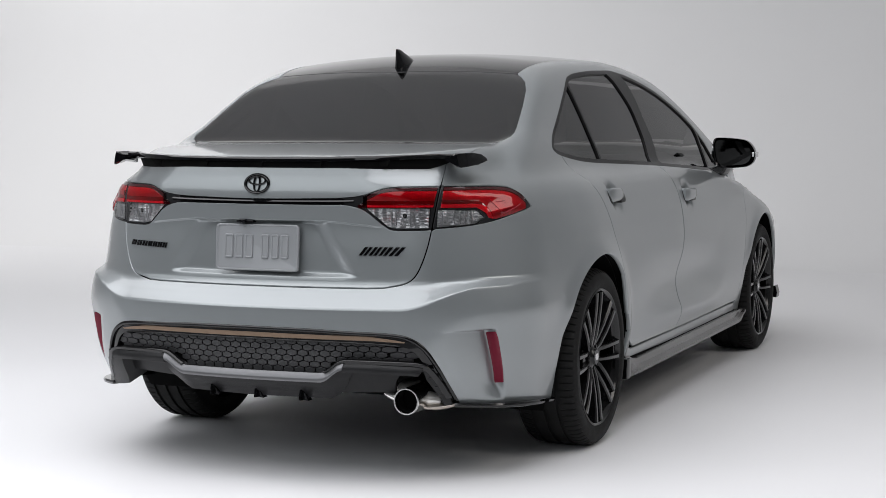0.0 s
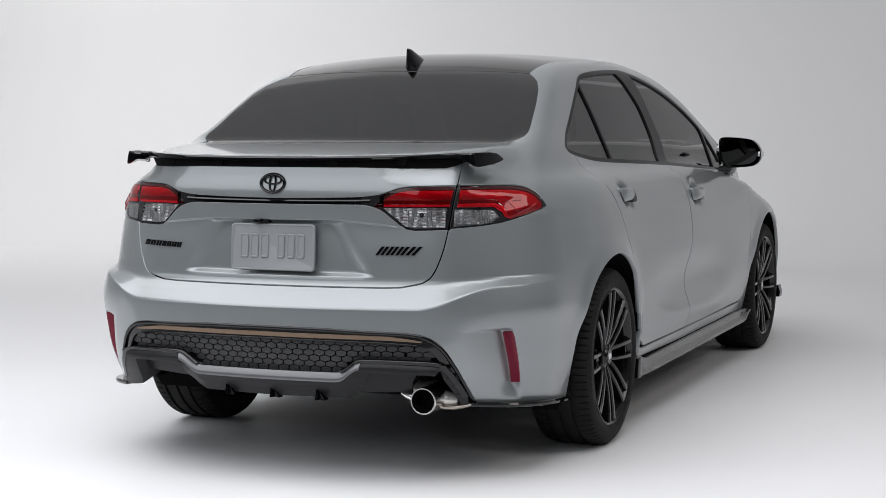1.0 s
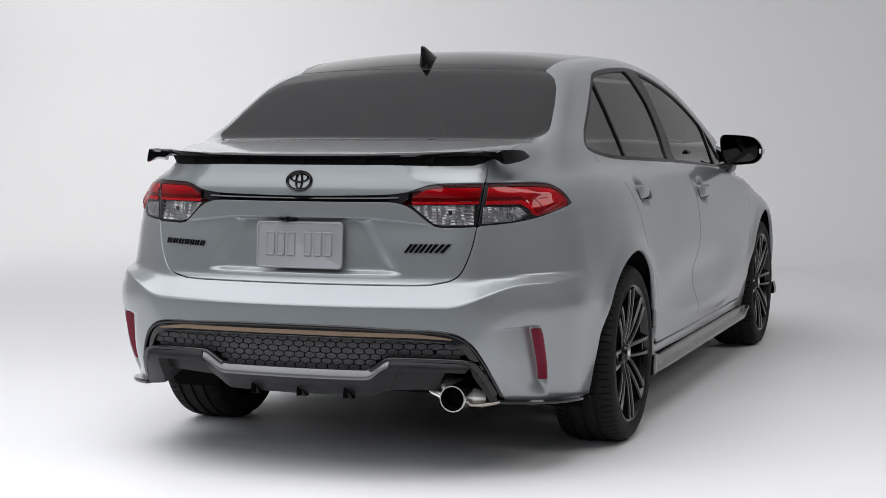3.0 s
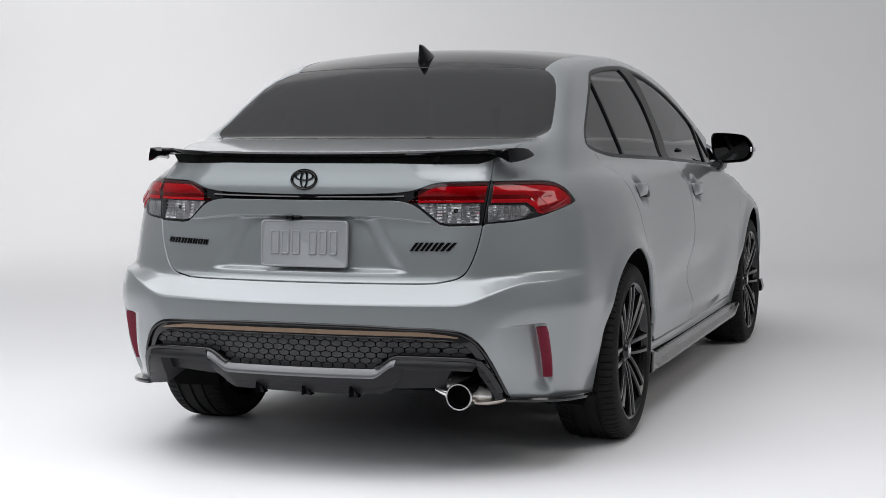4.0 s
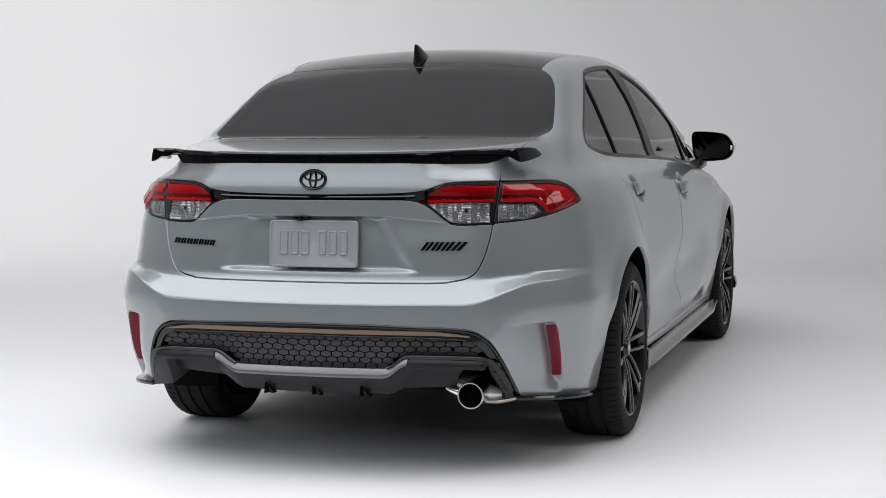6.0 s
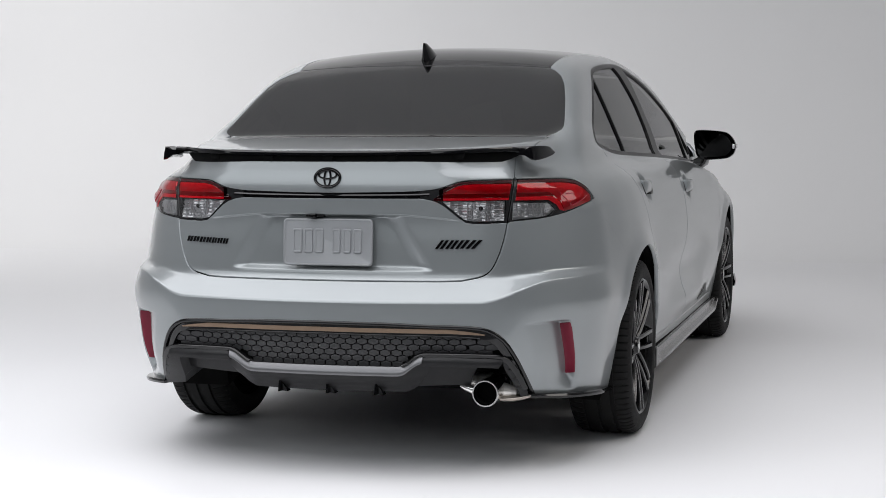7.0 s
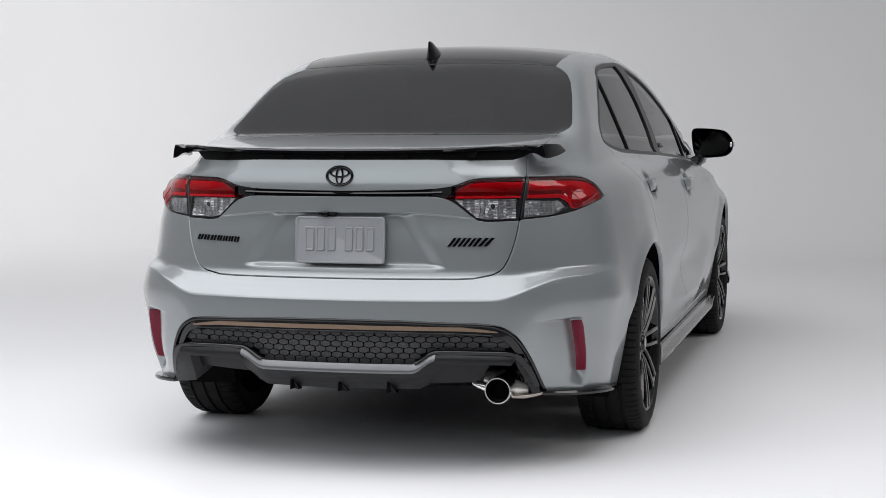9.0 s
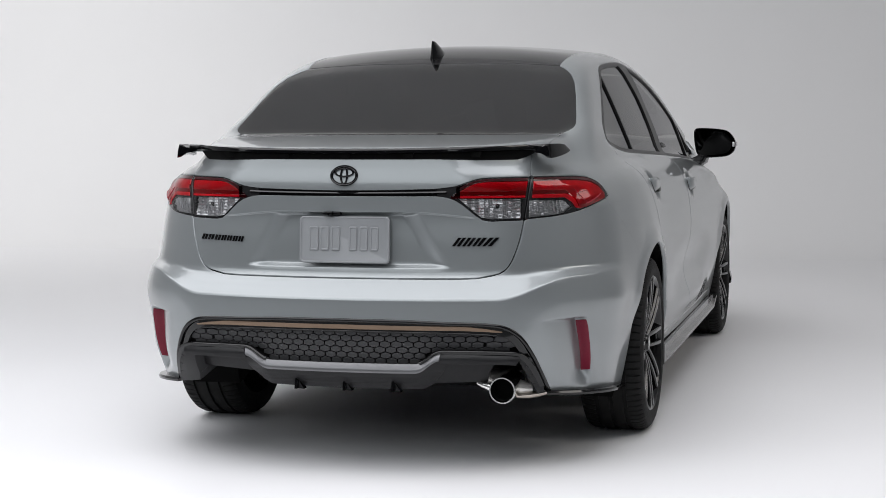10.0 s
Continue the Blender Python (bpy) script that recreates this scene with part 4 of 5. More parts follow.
sweep(bm, [(0.512, -0.815, 0.279), (0.540, -0.815, 0.277), (0.566, -0.810, 0.273), (0.590, -0.800, 0.268)], lambda t: round_section(0.032 - 0.014 * t, 24))
part("pipe", bm, BRIGHT_STEEL, exhaust, "polished steel exhaust elbow")
bm = bmesh.new()
sweep(bm, [(0.530, -0.812, 0.250), (0.555, -0.815, 0.249), (0.585, -0.812, 0.250), (0.615, -0.804, 0.254), (0.640, -0.795, 0.259)], lambda t: [(a * (0.6 + 0.4 * math.sin(3.14 * (0.15 + 0.8 * t))), b * (0.5 + 0.5 * math.sin(3.14 * (0.15 + 0.8 * t)))) for a, b in [(0.026 * math.cos(k), 0.0105 * math.sin(k)) for k in np.linspace(0, 6.283, 18, endpoint=False)]])
part("heat_shield", bm, STEEL, exhaust, "worn steel heat shield", smooth=60)
bm = bmesh.new()
sweep(bm, [(0.424, -0.862, 0.293), (0.442, -0.864, 0.289), (0.478, -0.866, 0.281)], lambda t: [(a * (0.3 + 0.7 * t), b * (0.3 + 0.7 * t)) for a, b in rect(0.026, 0.014, 0.010, 4)])
part("bracket", bm, CHROME, exhaust, "bright steel hanger")

# ---- spoiler ----
TY = wrap(np.c_[np.linspace(0, 0.60, 31), np.full(31, 1.008)])


def tail_y(x):
    return float(np.interp(abs(x), TY[:, 0], TY[:, 1])) + 0.25 * max(0.0, abs(x) - 0.60) - 0.012


bm = bmesh.new()
xs = np.linspace(-0.625, 0.625, 61)
ring = []
for x in xs:
    y, z = tail_y(x), 1.045 + 0.010 * (x / 0.62) ** 2
    e = ss(0.55, 0.62, abs(x)) * 0.004
    ring.append([bm.verts.new((x, y + a, z + b)) for a, b in ((0.0, -0.011 - e), (-0.0070, -0.008), (-0.0072, 0.001), (-0.0030, 0.006), (0.018, 0.007), (0.05, -0.010), (0.05, -0.016 - e))])
for p, q in zip(ring, ring[1:]):
    for i in range(7):
        bm.faces.new((p[i], p[(i + 1) % 7], q[(i + 1) % 7], q[i]))
bm.faces.new(ring[0]), bm.faces.new(ring[-1])
spoiler = part("spoiler", bm, BLACK_GLOSS, car, "gloss black trunk spoiler")
# Recessed base and supports, coloured near black for the shadow under the blade.
bm = bmesh.new()
ring = []
for x in np.linspace(-0.585, 0.585, 50):
    y = tail_y(x) + 0.014
    ring.append([bm.verts.new((x, y + a, z)) for a, z in ((0.0, 1.012 + 0.028 * ss(0.545, 0.585, abs(x))), (0.0, 1.048), (0.075, 1.048), (0.075, 1.000 + 0.04 * ss(0.545, 0.585, abs(x))))])
for p, q in zip(ring, ring[1:]):
    for i in range(4):
        bm.faces.new((p[i], p[(i + 1) % 4], q[(i + 1) % 4], q[i]))
bm.faces.new(ring[0]), bm.faces.new(ring[-1])
part("spoiler_base", bm, BLACK_MATT, spoiler)
for x in (-0.42, -0.21, 0.0, 0.21, 0.42):
    bm = bmesh.new()
    prism(bm, [(x - 0.022, 1.047), (x + 0.022, 1.047), (x + 0.014, 1.022), (x - 0.010, 1.022)], tail_y(x) + 0.004, tail_y(x) + 0.02, lambda a, b, d: Vector((a, d, b)))
    part("support", bm, BLACK_MATT, spoiler)
for s in (1, -1):
    # upright end plate that flows into the blade
    bm = bmesh.new()
    rings = []
    for y, out, z0, z1, thick in ((-0.778, 0.646, 1.022, 1.058, 0.006), (-0.770, 0.650, 1.017, 1.062, 0.013), (-0.735, 0.660, 1.019, 1.063, 0.016), (-0.690, 0.671, 1.024, 1.062, 0.018), (-0.650, 0.679, 1.030, 1.058, 0.018), (-0.622, 0.684, 1.037, 1.047, 0.010)):
        foot = 0.600 + 0.05 * ss(-0.72, -0.63, y)
        blade = 1.053 - 0.012 * ss(-0.77, -0.65, y)
        sec = [(out, z0), (out - 0.002, (z0 + z1) / 2), (out - 0.007, z1), (out - 0.007 - thick, z1), (out - 0.011 - thick, (z1 + blade) / 2 + 0.001), (out - 0.020 - thick, blade), (foot, blade - 0.001), (foot, blade - 0.018), (out - 0.022 - thick, blade - 0.020), (out - 0.006 - thick * 0.5, z0 + 0.002)]
        rings.append([bm.verts.new((s * a, y, b)) for a, b in sec])
    for p, q in zip(rings, rings[1:]):
        for i in range(10):
            bm.faces.new((p[i], p[(i + 1) % 10], q[(i + 1) % 10], q[i]))
    bm.faces.new(rings[0]), bm.faces.new(rings[-1])
    part("winglet", bm, BLACK_GLOSS, spoiler, "gloss black end winglet", smooth=22)

# ---- antenna, emblem, badges, plate, camera ----
bm = bmesh.new()
rows = []
for t in np.linspace(0, 1, 16):
    z = 1.358 + 0.078 * t
    y0 = 0.184 - 0.010 * t + 0.004 * t * t
    y1 = 0.215 + 0.300 * (1 - t) ** 1.15
    w = 0.030 * (1 - t) ** 1.6 + 0.0085 * math.sqrt(max(0.0, 1 - t ** 6)) + 0.001
    rows.append([bm.verts.new((w * math.sin(a) * (1 if abs(math.sin(a)) > 0 else 0), (y0 + y1) / 2 - (y1 - y0) / 2 * math.cos(a), z)) for a in np.linspace(0, 2 * math.pi, 20, endpoint=False)])
for p, q in zip(rows, rows[1:]):
    for i in range(20):
        bm.faces.new((p[i], p[(i + 1) % 20], q[(i + 1) % 20], q[i]))
bm.faces.new(rows[-1])
part("antenna", bm, BLACK_GLOSS, car, "gloss black shark-fin antenna", smooth=60)

EY = float(wrap(np.array([(0.0, 0.963)]))[0, 1])


def oval(a, b, n=48):
    return [(a * math.cos(2 * math.pi * i / n), b * math.sin(2 * math.pi * i / n)) for i in range(n)]


def on_lid(p, q, d):
    """(across, up, out) about the emblem's centre, on the sloping lid."""
    return Vector((p, EY - d + 0.17 * q, 0.965 + q))


bm = bmesh.new()
prof = [(-0.0045, 0.0), (-0.0035, 0.006), (0.0, 0.0085), (0.0035, 0.006), (0.0045, 0.0)]
rings = [[bm.verts.new(on_lid(x, z, d)) for x, z in oval(0.0425 + o, 0.0295 + o)] for o, d in prof]
for p, q in zip(rings, rings[1:]):
    for i in range(48):
        bm.faces.new((p[i], p[(i + 1) % 48], q[(i + 1) % 48], q[i]))
emblem = part("emblem", bm, BLACK_GLOSS, trunk, "gloss black oval emblem", smooth=60)
bm = bmesh.new()
for cx, cz, a, b in ((0, 0.0, 0.0105, 0.0265), (0, 0.0105, 0.0305, 0.0135)):
    rings = [[bm.verts.new(on_lid(x + cx, z + cz, d)) for x, z in oval(a + o, b + o)] for o, d in ((-0.003, 0.0), (-0.0022, 0.005), (0.0, 0.0068), (0.0022, 0.005), (0.003, 0.0))]
    for p, q in zip(rings, rings[1:]):
        for i in range(48):
            bm.faces.new((p[i], p[(i + 1) % 48], q[(i + 1) % 48], q[i]))
part("emblem_bar", bm, BLACK_GLOSS, trunk)


def badge(u0, u1, z, h, n, lean, skew, fill_share):
    """A row of plain slanted bars, two for each place, that stands for a model badge."""
    bm = bmesh.new()
    w = (u1 - u0) / n
    for i in range(n):
        for k in (0, 1):
            a = u0 + i * w + (0.05 + 0.47 * k) * w
            b = a + fill_share * 0.42 * w
            q = np.array([(a, -h / 2), (b, -h / 2), (b, h / 2), (a, h / 2)])
            q[:, 0] += q[:, 1] / h * lean
            q[:, 1] += z + (q[:, 0] - u0) * skew
            p = wrap(q)
            nn = normals(p, 0.01)
            lo = [bm.verts.new(Vector(c - e * 0.002)) for c, e in zip(p, nn)]
            hi = [bm.verts.new(Vector(c + e * 0.004)) for c, e in zip(p, nn)]
            for j in range(4):
                bm.faces.new((lo[j], lo[(j + 1) % 4], hi[(j + 1) % 4], hi[j]))
            bm.faces.new(hi)
    return bm


part("model_badge", badge(-0.512, -0.358, 0.757, 0.0175, 7, 0.006, -0.03, 0.62), BLACK_GLOSS, trunk, "gloss black model badge as plain bars", smooth=0)
part("trim_badge", badge(0.360, 0.486, 0.752, 0.027, 4, 0.020, 0.0, 0.72), BLACK_GLOSS, trunk, "gloss black trim badge as plain bars", smooth=0)

plate = new("license_plate")
plate.parent = car
tagged(plate, "blank silver embossed plate")
PM = pose(0, -0.9335, 0.757, 90 - 4, 0, 0)


def raised(bm, layers, place):
    """A lid of nested loops, each at its own height."""
    rings = [[bm.verts.new(place(p, q, d)) for p, q in loop] for loop, d in layers]
    n = len(rings[0])
    for p, q in zip(rings, rings[1:]):
        for i in range(n):
            bm.faces.new((p[i], p[(i + 1) % n], q[(i + 1) % n], q[i]))
    bm.faces.new(rings[-1])


bm = bmesh.new()
raised(bm, [(rect(0.1525, 0.076, 0.014), -0.004), (rect(0.1525, 0.076, 0.014), 0.0025), (rect(0.1505, 0.074, 0.013), 0.0045), (rect(0.1475, 0.071, 0.012), 0.0045), (rect(0.1455, 0.069, 0.011), 0.0025)], lambda p, q, d: PM @ Vector((p, q, d)))
part("plate_sheet", bm, PLATE, plate)
for c, w in ((-0.103, 0.017), (-0.066, 0.016), (-0.029, 0.016), (0.030, 0.015), (0.066, 0.015), (0.102, 0.015)):
    bm = bmesh.new()
    raised(bm, [([(x + c + 0.0 * z, z + 0.004) for x, z in rect(w, 0.040, 0.007)], 0.002), ([(x + c, z + 0.004) for x, z in rect(w - 0.0025, 0.0375, 0.0055)], 0.0065), ([(x + c, z + 0.004) for x, z in rect(w - 0.0055, 0.0345, 0.004)], 0.0065), ([(x + c, z + 0.004) for x, z in rect(w - 0.0075, 0.0325, 0.003)], 0.0045)], lambda p, q, d: PM @ Vector((p, q, d)))
    part("embossed_bar", bm, PLATE, plate, smooth=15)

CY = float(wrap(np.array([(-0.046, 0.848)]))[0, 1])
bm = bmesh.new()
box(bm, (-0.072, CY - 0.004, 0.838), (-0.012, CY + 0.03, 0.846), 0.002)
box(bm, (-0.060, CY - 0.016, 0.836), (-0.036, CY + 0.02, 0.850), 0.004)
lathe(bm, [(0.0, -0.004), (0.004, -0.004), (0.0055, 0.0), (0.0055, 0.01)], 16, m=Matrix.Translation((-0.048, CY - 0.015, 0.842)) @ Matrix.Rotation(radians(90), 4, "Z"))
part("rear_camera", bm, BLACK_GLOSS, car, "small black reversing camera")


# ---- side windows and mirrors ----
Q_DIV = curve([(0.96, 1.905), (1.009, 1.898), (1.104, 1.884), (1.19, 1.872), (1.281, 1.852), (1.36, 1.83)])
B_REAR = curve([(0.96, 2.520), (1.0, 2.535), (1.10, 2.566), (1.19, 2.560), (1.307, 2.474), (1.343, 2.430), (1.38, 2.38)])
B_FRONT = curve([(0.95, 2.630), (0.975, 2.642), (1.07, 2.685), (1.154, 2.676), (1.261, 2.660), (1.347, 2.603), (1.38, 2.58)])
A_DIV = curve([(0.90, 3.480), (0.936, 3.490), (1.07, 3.500), (1.154, 3.455), (1.25, 3.34)])


def window_loop(left, right, t=0.013):
    """The opening between two uprights; left and right are u as a function of z, or None at the ends."""
    us = np.linspace(1.402, 3.655, 300)
    lo, hi = DLO_LOW(us) + t, DLO_TOP(us) - t
    ok = hi > lo + 0.004
    if left is not None:
        ok &= us > left((lo + hi) / 2) - 0.3
    pts_l = [(u, z) for u, z, k in zip(us, lo, ok) if k and (left is None or u > left(z)) and (right is None or u < right(z))]
    pts_h = [(u, z) for u, z, k in zip(us, hi, ok) if k and (left is None or u > left(z)) and (right is None or u < right(z))]
    loop = list(pts_l)
    if right is not None:
        loop += [(float(right(z)), z) for z in np.linspace(pts_l[-1][1], pts_h[-1][1], 12)[1:-1]]
    loop += pts_h[::-1]
    if left is not None:
        loop += [(float(left(z)), z) for z in np.linspace(pts_h[0][1], pts_l[0][1], 12)[1:-1]]
    return np.array(loop)


PANES = (("quarter_glass", None, lambda z: Q_DIV(z) - 0.008), ("rear_side_glass", lambda z: Q_DIV(z) + 0.008, B_REAR), ("front_side_glass", B_FRONT, lambda z: A_DIV(z) - 0.012), ("corner_glass", lambda z: A_DIV(z) + 0.012, None))
LOOPS = [window_loop(a, b) for n, a, b in PANES]
for flip in (False, True):
    frame_loop = run(lambda u: DLO_LOW(u) + 0.0, 1.402, 3.655, 110) + run(DLO_TOP, 3.655, 1.402, 130)
    trim = skin_part("window_trim", Skin().patch(wrap, [np.array(frame_loop)] + LOOPS, 0.012, out=0.001, lip=0.012, flip=flip), BLACK_TRIM, car, "dark window frame and pillar covers")
    for (n, a, b), loop in zip(PANES, LOOPS):
        skin_part(n, Skin().patch(wrap, [loop], 0.02, out=-0.006, lip=0, flip=flip), TINT, car, "tinted side glass")
    s = -1 if flip else 1
    mirror = new("door_mirror")
    mirror.parent = car
    tagged(mirror, "gloss black door mirror")
    bm = bmesh.new()
    OUT = soft_loop([(-0.100, 0.040), (-0.098, 0.062), (-0.080, 0.073), (0.043, 0.065), (0.076, 0.048), (0.103, 0.005), (0.096, -0.040), (0.070, -0.062), (0.040, -0.068), (-0.051, -0.074), (-0.086, -0.060), (-0.097, 0.0)], 2)
    layers = [([(p * k + dx, q * k) for p, q in OUT], y) for y, k, dx in ((1.975, 0.93, 0), (1.969, 0.98, 0), (1.985, 1.0, 0), (2.04, 0.96, -0.004), (2.10, 0.80, -0.012), (2.135, 0.50, -0.02), (2.142, 0.2, -0.02))]
    rings = [[bm.verts.new((s * (0.898 + p), y, 1.004 + q)) for p, q in loop] for loop, y in layers]
    for p, q in zip(rings, rings[1:]):
        for i in range(len(p)):
            bm.faces.new((p[i], p[(i + 1) % len(p)], q[(i + 1) % len(p)], q[i]))
    bm.faces.new(rings[-1])
    part("housing", bm, BLACK_GLOSS, mirror, smooth=50)
    bm = bmesh.new()
    prism(bm, [(p * 0.84 - 0.006, q * 0.82) for p, q in OUT], 1.979, 1.984, lambda p, q, d: Vector((s * (0.898 + p), d, 1.004 + q)))
    part("mirror_glass", bm, MIRROR, mirror, "dark mirror glass")
    bm = bmesh.new()
    box(bm, (s * 0.992 - 0.012, 1.978, 0.985), (s * 0.992 + 0.008, 2.03, 1.008), 0.004)
    part("turn_signal", bm, LAMP_SILVER, mirror, "clear turn signal")
    bm = bmesh.new()
    sweep(bm, [(s * 0.755, 2.04, 0.905), (s * 0.80, 2.035, 0.905), (s * 0.835, 2.03, 0.925), (s * 0.850, 2.03, 0.965)], lambda t: [(a * (1 - 0.3 * t), b * (1 - 0.2 * t)) for a, b in rect(0.050, 0.028, 0.014)], up=(0.3 * s, 0, 1))
    part("foot", bm, BLACK_GLOSS, mirror, smooth=50)

# ---- sills and side skirts ----
for flip in (False, True):
    s = -1 if flip else 1
    sill = [(1.80, 0.20), (1.84, SILL + 0.10), (1.90, SILL - 0.002)] + [(1.95, SILL - 0.014), (3.66, SILL - 0.014), (3.692, 0.242), (3.692, 0.20)]
    skin_part("sill", Skin().patch(wrap, [np.array(sill)], 0.03, out=-0.001, flip=flip), PAINT, car)
    bm = bmesh.new()
    ring = []
    for y in np.linspace(0.392, 2.37, 40):
        k = ss(0.392, 0.54, y)
        e = ss(2.24, 2.37, y)
        x = 0.822
        ring.append([bm.verts.new((s * (x + a), y, z)) for a, z in ((-0.10, 0.186), (0.032 + 0.010 * k, 0.182 + 0.034 * e), (0.044 + 0.008 * k, 0.187 + 0.040 * e), (0.044 + 0.006 * k, 0.199 + 0.036 * e), (0.036, 0.210 + 0.024 * e + 0.030 * (1 - k)), (0.033, 0.213 + 0.024 * e + 0.030 * (1 - k)), (0.030, 0.238 + 0.030 * (1 - k)), (-0.10, 0.262))])
    for p, q in zip(ring, ring[1:]):
        for i in range(8):
            bm.faces.new((p[i], p[(i + 1) % 8], q[(i + 1) % 8], q[i]))
    bm.faces.new(ring[0]), bm.faces.new(ring[-1])
    part("side_skirt", bm, SKIRT, car, "dark grey aero side skirt", smooth=20)
    bm = bmesh.new()
    box(bm, (s * 0.862 - 0.02, 0.345, 0.184), (s * 0.862 + 0.012, 0.396, 0.262), 0.006)
    part("skirt_end", bm, BLACK_GLOSS, car, "gloss black skirt end")

# ---- wheels ----
def wheel(x_out, yc, s):
    thing = new("wheel")
    thing.parent = car
    M = Matrix.Translation((s * x_out, yc, 0.318)) @ Matrix.Diagonal((s, 1, 1, 1))
    bm = bmesh.new()
    prof = [(0.236, -0.218), (0.250, -0.224), (0.285, -0.228), (0.303, -0.220), (0.313, -0.205)]
    for g in (-0.165, -0.115, -0.065):
        prof += [(0.3170, g - 0.008), (0.3105, g - 0.006), (0.3105, g + 0.006), (0.3175, g + 0.008)]
    prof += [(0.3165, -0.030), (0.311, -0.016), (0.302, -0.006), (0.285, 0.002), (0.262, 0.001), (0.248, -0.005), (0.238, -0.010)]
    n = 456
    rings = []
    for r, a in prof:
        shoulder = (-0.035 < a < -0.010 or a < -0.195) and r > 0.305
        rings.append([bm.verts.new(M @ Vector((a, (r - (0.0075 if shoulder and (i % 6 == 0) else 0)) * math.cos(2 * math.pi * i / n), (r - (0.0075 if shoulder and (i % 6 == 0) else 0)) * math.sin(2 * math.pi * i / n)))) for i in range(n)])
    for p, q in zip(rings, rings[1:]):
        for i in range(n):
            bm.faces.new((p[i], p[(i + 1) % n], q[(i + 1) % n], q[i]))
    part("tyre", bm, RUBBER, thing, "black low-profile tyre", smooth=35)
    bm = bmesh.new()
    lathe(bm, [(0.244, -0.010), (0.247, -0.004), (0.243, -0.001), (0.236, -0.004), (0.231, -0.020), (0.226, -0.028)], 96, m=M)
    part("rim", bm, RIM, thing, "gloss black alloy rim", smooth=50)
    bm = bmesh.new()
    lathe(bm, [(0.226, -0.028), (0.214, -0.040), (0.205, -0.10), (0.215, -0.20), (0.238, -0.215)], 96, m=M)
    part("barrel", bm, BLACK_MATT, thing, "dark inner barrel", smooth=50)
    bm = bmesh.new()
    lathe(bm, [(0.0, -0.022), (0.030, -0.022), (0.034, -0.028), (0.045, -0.032), (0.070, -0.038), (0.078, -0.055), (0.078, -0.10), (0.0, -0.10)], 48, m=M)
    part("hub", bm, RIM, thing, smooth=40)
    bm = bmesh.new()
    lathe(bm, [(0.0, -0.016), (0.026, -0.016), (0.029, -0.020), (0.030, -0.030)], 32, m=M)
    part("centre_cap", bm, BLACK_GLOSS, thing, "gloss black centre cap")
    bm = bmesh.new()
    prism(bm, [(a * 0.017, b * 0.012) for a, b in oval(1, 1, 24)], -0.0158, -0.0145, lambda p, q, d: M @ Vector((d, p, q)))
    part("cap_mark", bm, LAMP_SILVER, thing, "pale oval mark")
    for i in range(5):
        R = M @ Matrix.Rotation(2 * math.pi * i / 5 + radians(36), 4, "X")
        bm = bmesh.new()
        lathe(bm, [(0.0, -0.028), (0.009, -0.028), (0.0105, -0.033), (0.0105, -0.05)], 12, m=R @ Matrix.Translation((0, 0.054, 0)))
        part("wheel_nut", bm, BLACK_GLOSS, thing)
    for i in range(8):
        R = M @ Matrix.Rotation(2 * math.pi * i / 8, 4, "X")
        bm = bmesh.new()
        for k in (-1, 1):
            rows = []
            for r, off, x, d, w in ((0.040, 0.0155, -0.030, 0.030, 0.0078), (0.075, 0.0195, -0.020, 0.040, 0.0078), (0.13, 0.0225, -0.011, 0.050, 0.0080), (0.19, 0.0250, -0.005, 0.056, 0.0084), (0.232, 0.0265, -0.003, 0.052, 0.0100)):
                c = k * off
                rows.append([bm.verts.new(R @ Vector(v)) for v in ((x, r, c - w * 0.62), (x, r, c + w * 0.62), (x - 0.0050, r, c + w), (x - d, r, c + w * 1.1), (x - d, r, c - w * 1.1), (x - 0.0050, r, c - w))])
            for p, q in zip(rows, rows[1:]):
                for j in range(6):
                    bm.faces.new((p[j], p[(j + 1) % 6], q[(j + 1) % 6], q[j]))
            bm.faces.new(rows[0]), bm.faces.new(rows[-1])
        box(bm, (-0.060, 0.050, -0.016), (-0.034, 0.104, 0.016), 0.003, R)
        box(bm, (-0.036, 0.206, -0.026), (-0.016, 0.230, 0.026), 0.003, R)
        part("spoke", bm, RIM, thing, "gloss black twin spoke", smooth=20)
    bm = bmesh.new()
    lathe(bm, [(0.0, -0.115), (0.075, -0.115), (0.080, -0.125), (0.145, -0.125), (0.147, -0.128), (0.147, -0.145), (0.145, -0.148), (0.0, -0.148)], 48, m=M)
    part("brake_disc", bm, DISC, thing, "dark brake disc")
    return thing


for s in (1, -1):
    for yc in (0.0, 2.7):
        tagged(wheel(0.878, yc, s), "black multi-spoke alloy wheel with a low-profile tyre")
        # wheel house
        bm = bmesh.new()
        n = 36
        ring = []
        for x in (0.872, 0.60, 0.56):
            r = 0.383 if x > 0.57 else 0.02
            q = np.array([(yc + r * math.cos(radians(-22 + 224 * i / n)), 0.318 + r * math.sin(radians(-22 + 224 * i / n))) for i in range(n + 1)])
            edge = wrap(np.c_[q[:, 0] + 1.45, q[:, 1]])[:, 0] - 0.012 if x > 0.8 else np.full(n + 1, x)
            ring.append([bm.verts.new((s * min(x, e), y, z)) for e, (y, z) in zip(edge, q)])
        for p, q in zip(ring, ring[1:]):
            for i in range(n):
                bm.faces.new((p[i], p[i + 1], q[i + 1], q[i]))
        part("wheel_house", bm, BLACK_MATT, car)

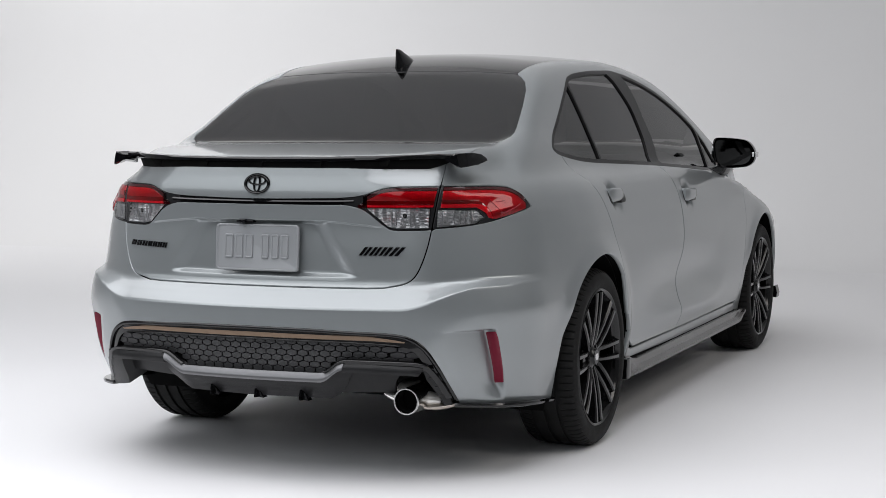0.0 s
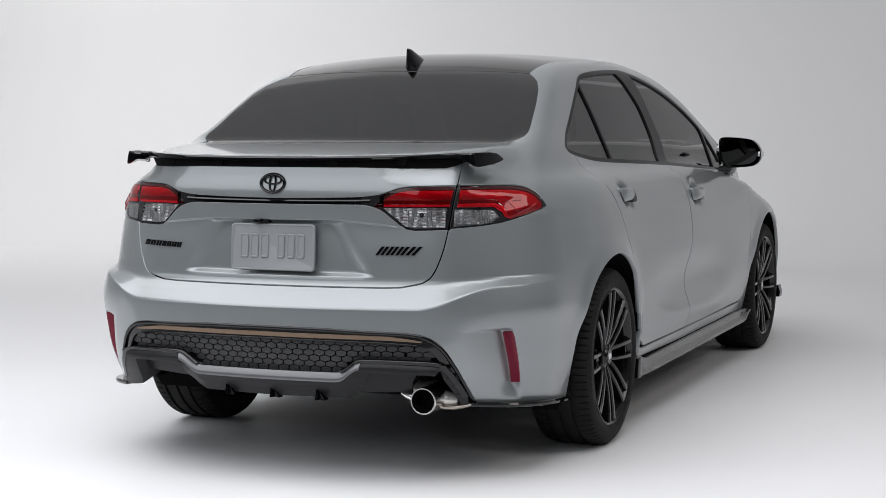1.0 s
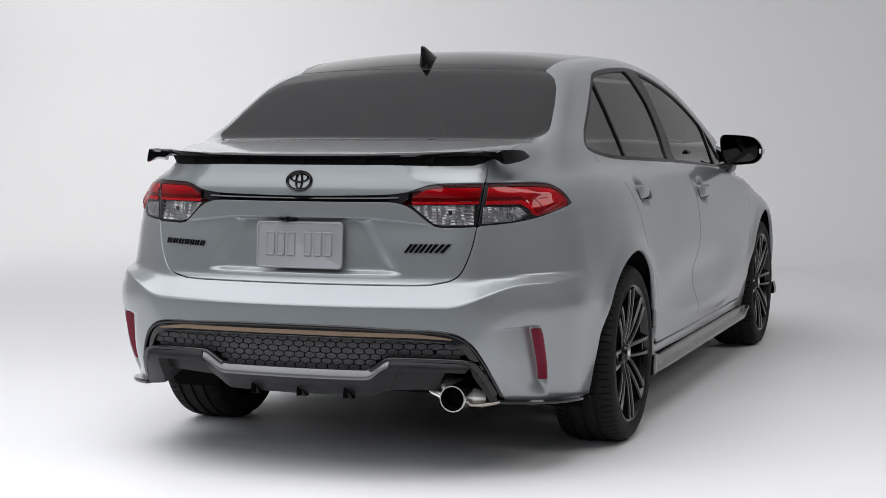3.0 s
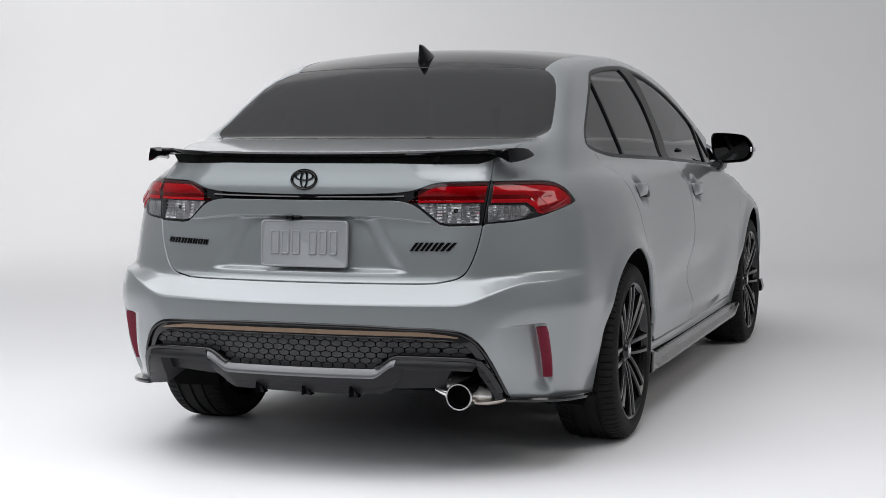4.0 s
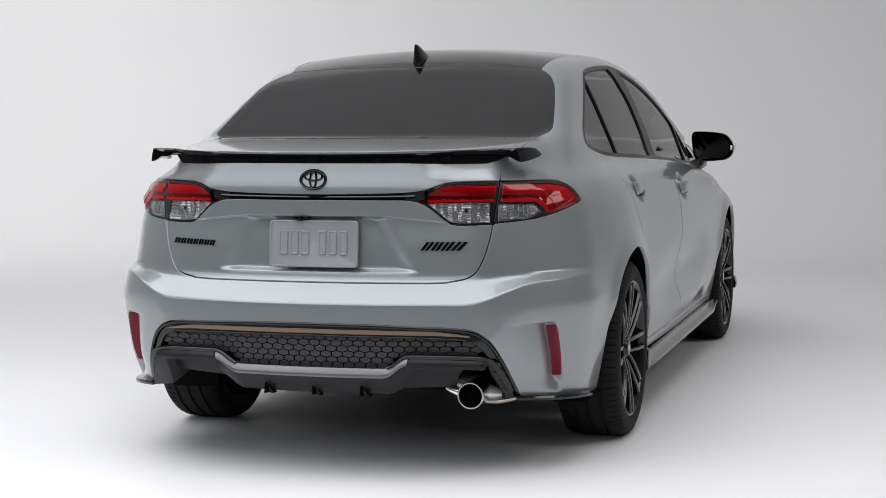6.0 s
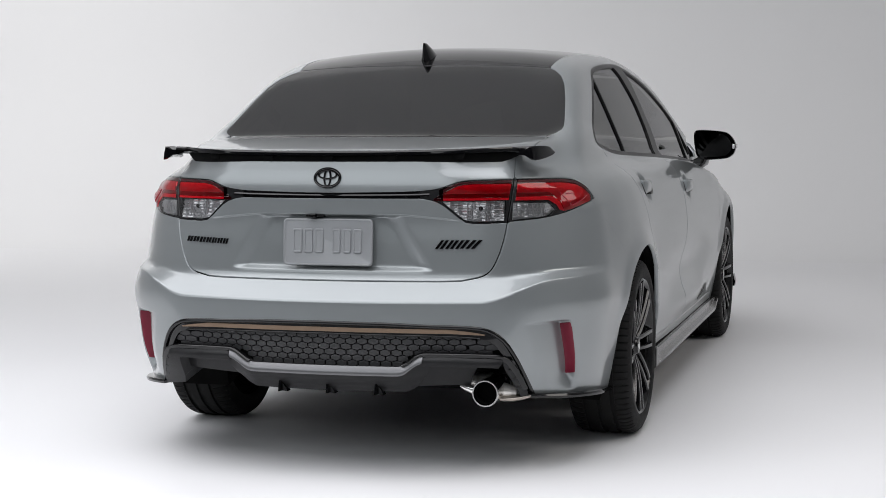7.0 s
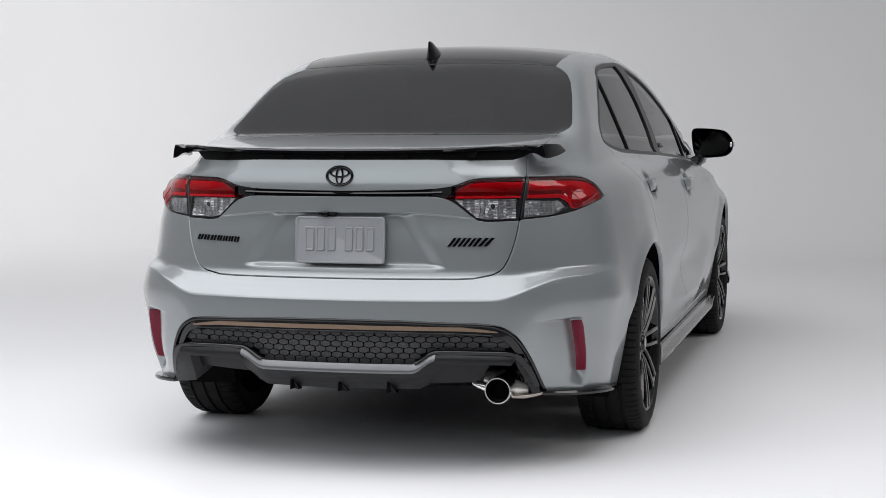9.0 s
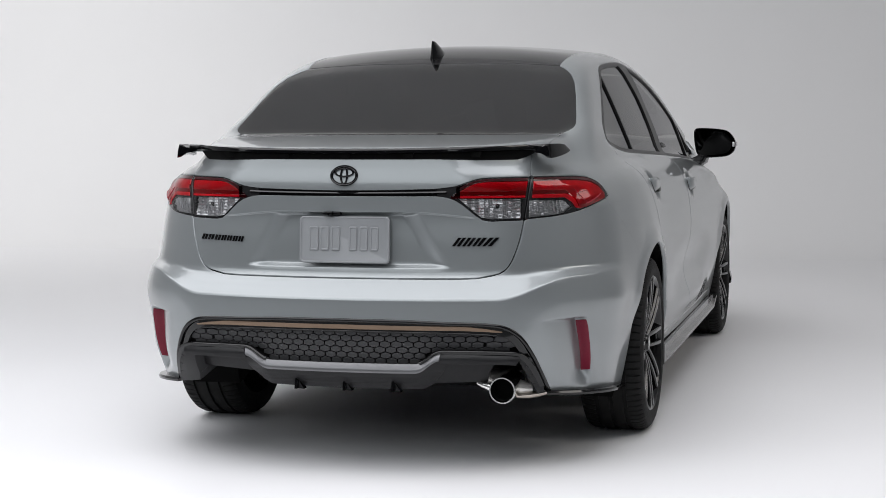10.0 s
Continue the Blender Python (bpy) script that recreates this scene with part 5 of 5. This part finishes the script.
# ---- dark backing, floor and seats ----
# Added black sheet under the skin that keeps the shut lines dark.
for flip in (False, True):
    holes = [np.array(arch(0, 0.385, 0, 352, 44)), np.array(arch(2.7, 0.385, 0, 352, 44))]
    shell = Skin()
    shell.patch(wrap, [np.array([(0.0, 0.36), (0.56, 0.36), (0.62, 0.285), (0.68, 0.25), (1.0, 0.23), (5.4, 0.23), (5.4, 0.66), (4.6, 0.62), (4.4, 0.72), (3.7, 0.86), (2.6, 0.90), (1.5, 0.94), (0.9, 0.96), (0.0, 0.98)])] + [np.array(h[::-1]) for h in holes], 0.05, out=-0.045, lip=0, flip=flip)
    skin_part("dark_backing", shell, BLACK_MATT, car)
# Added hidden box that stops light showing through the tail.
bm = bmesh.new()
box(bm, (-0.62, -0.74, 0.315), (0.62, -0.66, 0.56), 0.01)
part("tail_light_block", bm, BLACK_MATT, car)
# Plain boxes for the car's underside, added to block light beneath it.
bm = bmesh.new()
box(bm, (-0.44, -0.60, 0.235), (0.44, 3.3, 0.32), 0.02)
box(bm, (-0.84, 0.42, 0.215), (0.84, 2.28, 0.26), 0.02)
part("underbody", bm, BLACK_MATT, car)
bm = bmesh.new()
box(bm, (-0.60, -0.42, 1.035), (0.60, -0.02, 1.06), 0.01)
part("parcel_shelf", bm, SEAT, car)
for x in (-0.36, 0.36):
    for y, name in ((0.95, "front_seat"), (0.08, "rear_seat")):
        seat = new(name)
        seat.parent = car
        bm = bmesh.new()
        M = Matrix.Translation((x, y, 0.55 if y > 0.5 else 0.40)) @ Matrix.Rotation(radians(16), 4, "X")
        box(bm, (-0.25, -0.06, 0.0), (0.25, 0.06, 0.50 if y > 0.5 else 0.52), 0.04, M)
        part("backrest", bm, SEAT, seat)
        bm = bmesh.new()
        box(bm, (-0.12, -0.045, 0.54), (0.12, 0.045, 0.70), 0.035, M)
        part("headrest", bm, SEAT, seat)
        bm = bmesh.new()
        box(bm, (x - 0.25, y, 0.42), (x + 0.25, y + 0.5, 0.56), 0.04)
        part("cushion", bm, SEAT, seat)
bm = bmesh.new()
box(bm, (-0.70, 1.98, 0.65), (0.70, 2.40, 0.985), 0.07)
box(bm, (-0.66, -0.3, 0.30), (0.66, 2.3, 0.40), 0.02)
for s in (1, -1):
    bmesh.ops.create_uvsphere(bm, u_segments=20, v_segments=12, radius=1.0, matrix=Matrix.Translation((s * 0.60, 1.76, 0.945)) @ Matrix.Diagonal((0.06, 0.17, 0.072, 1)))
part("dashboard", bm, SEAT, car)
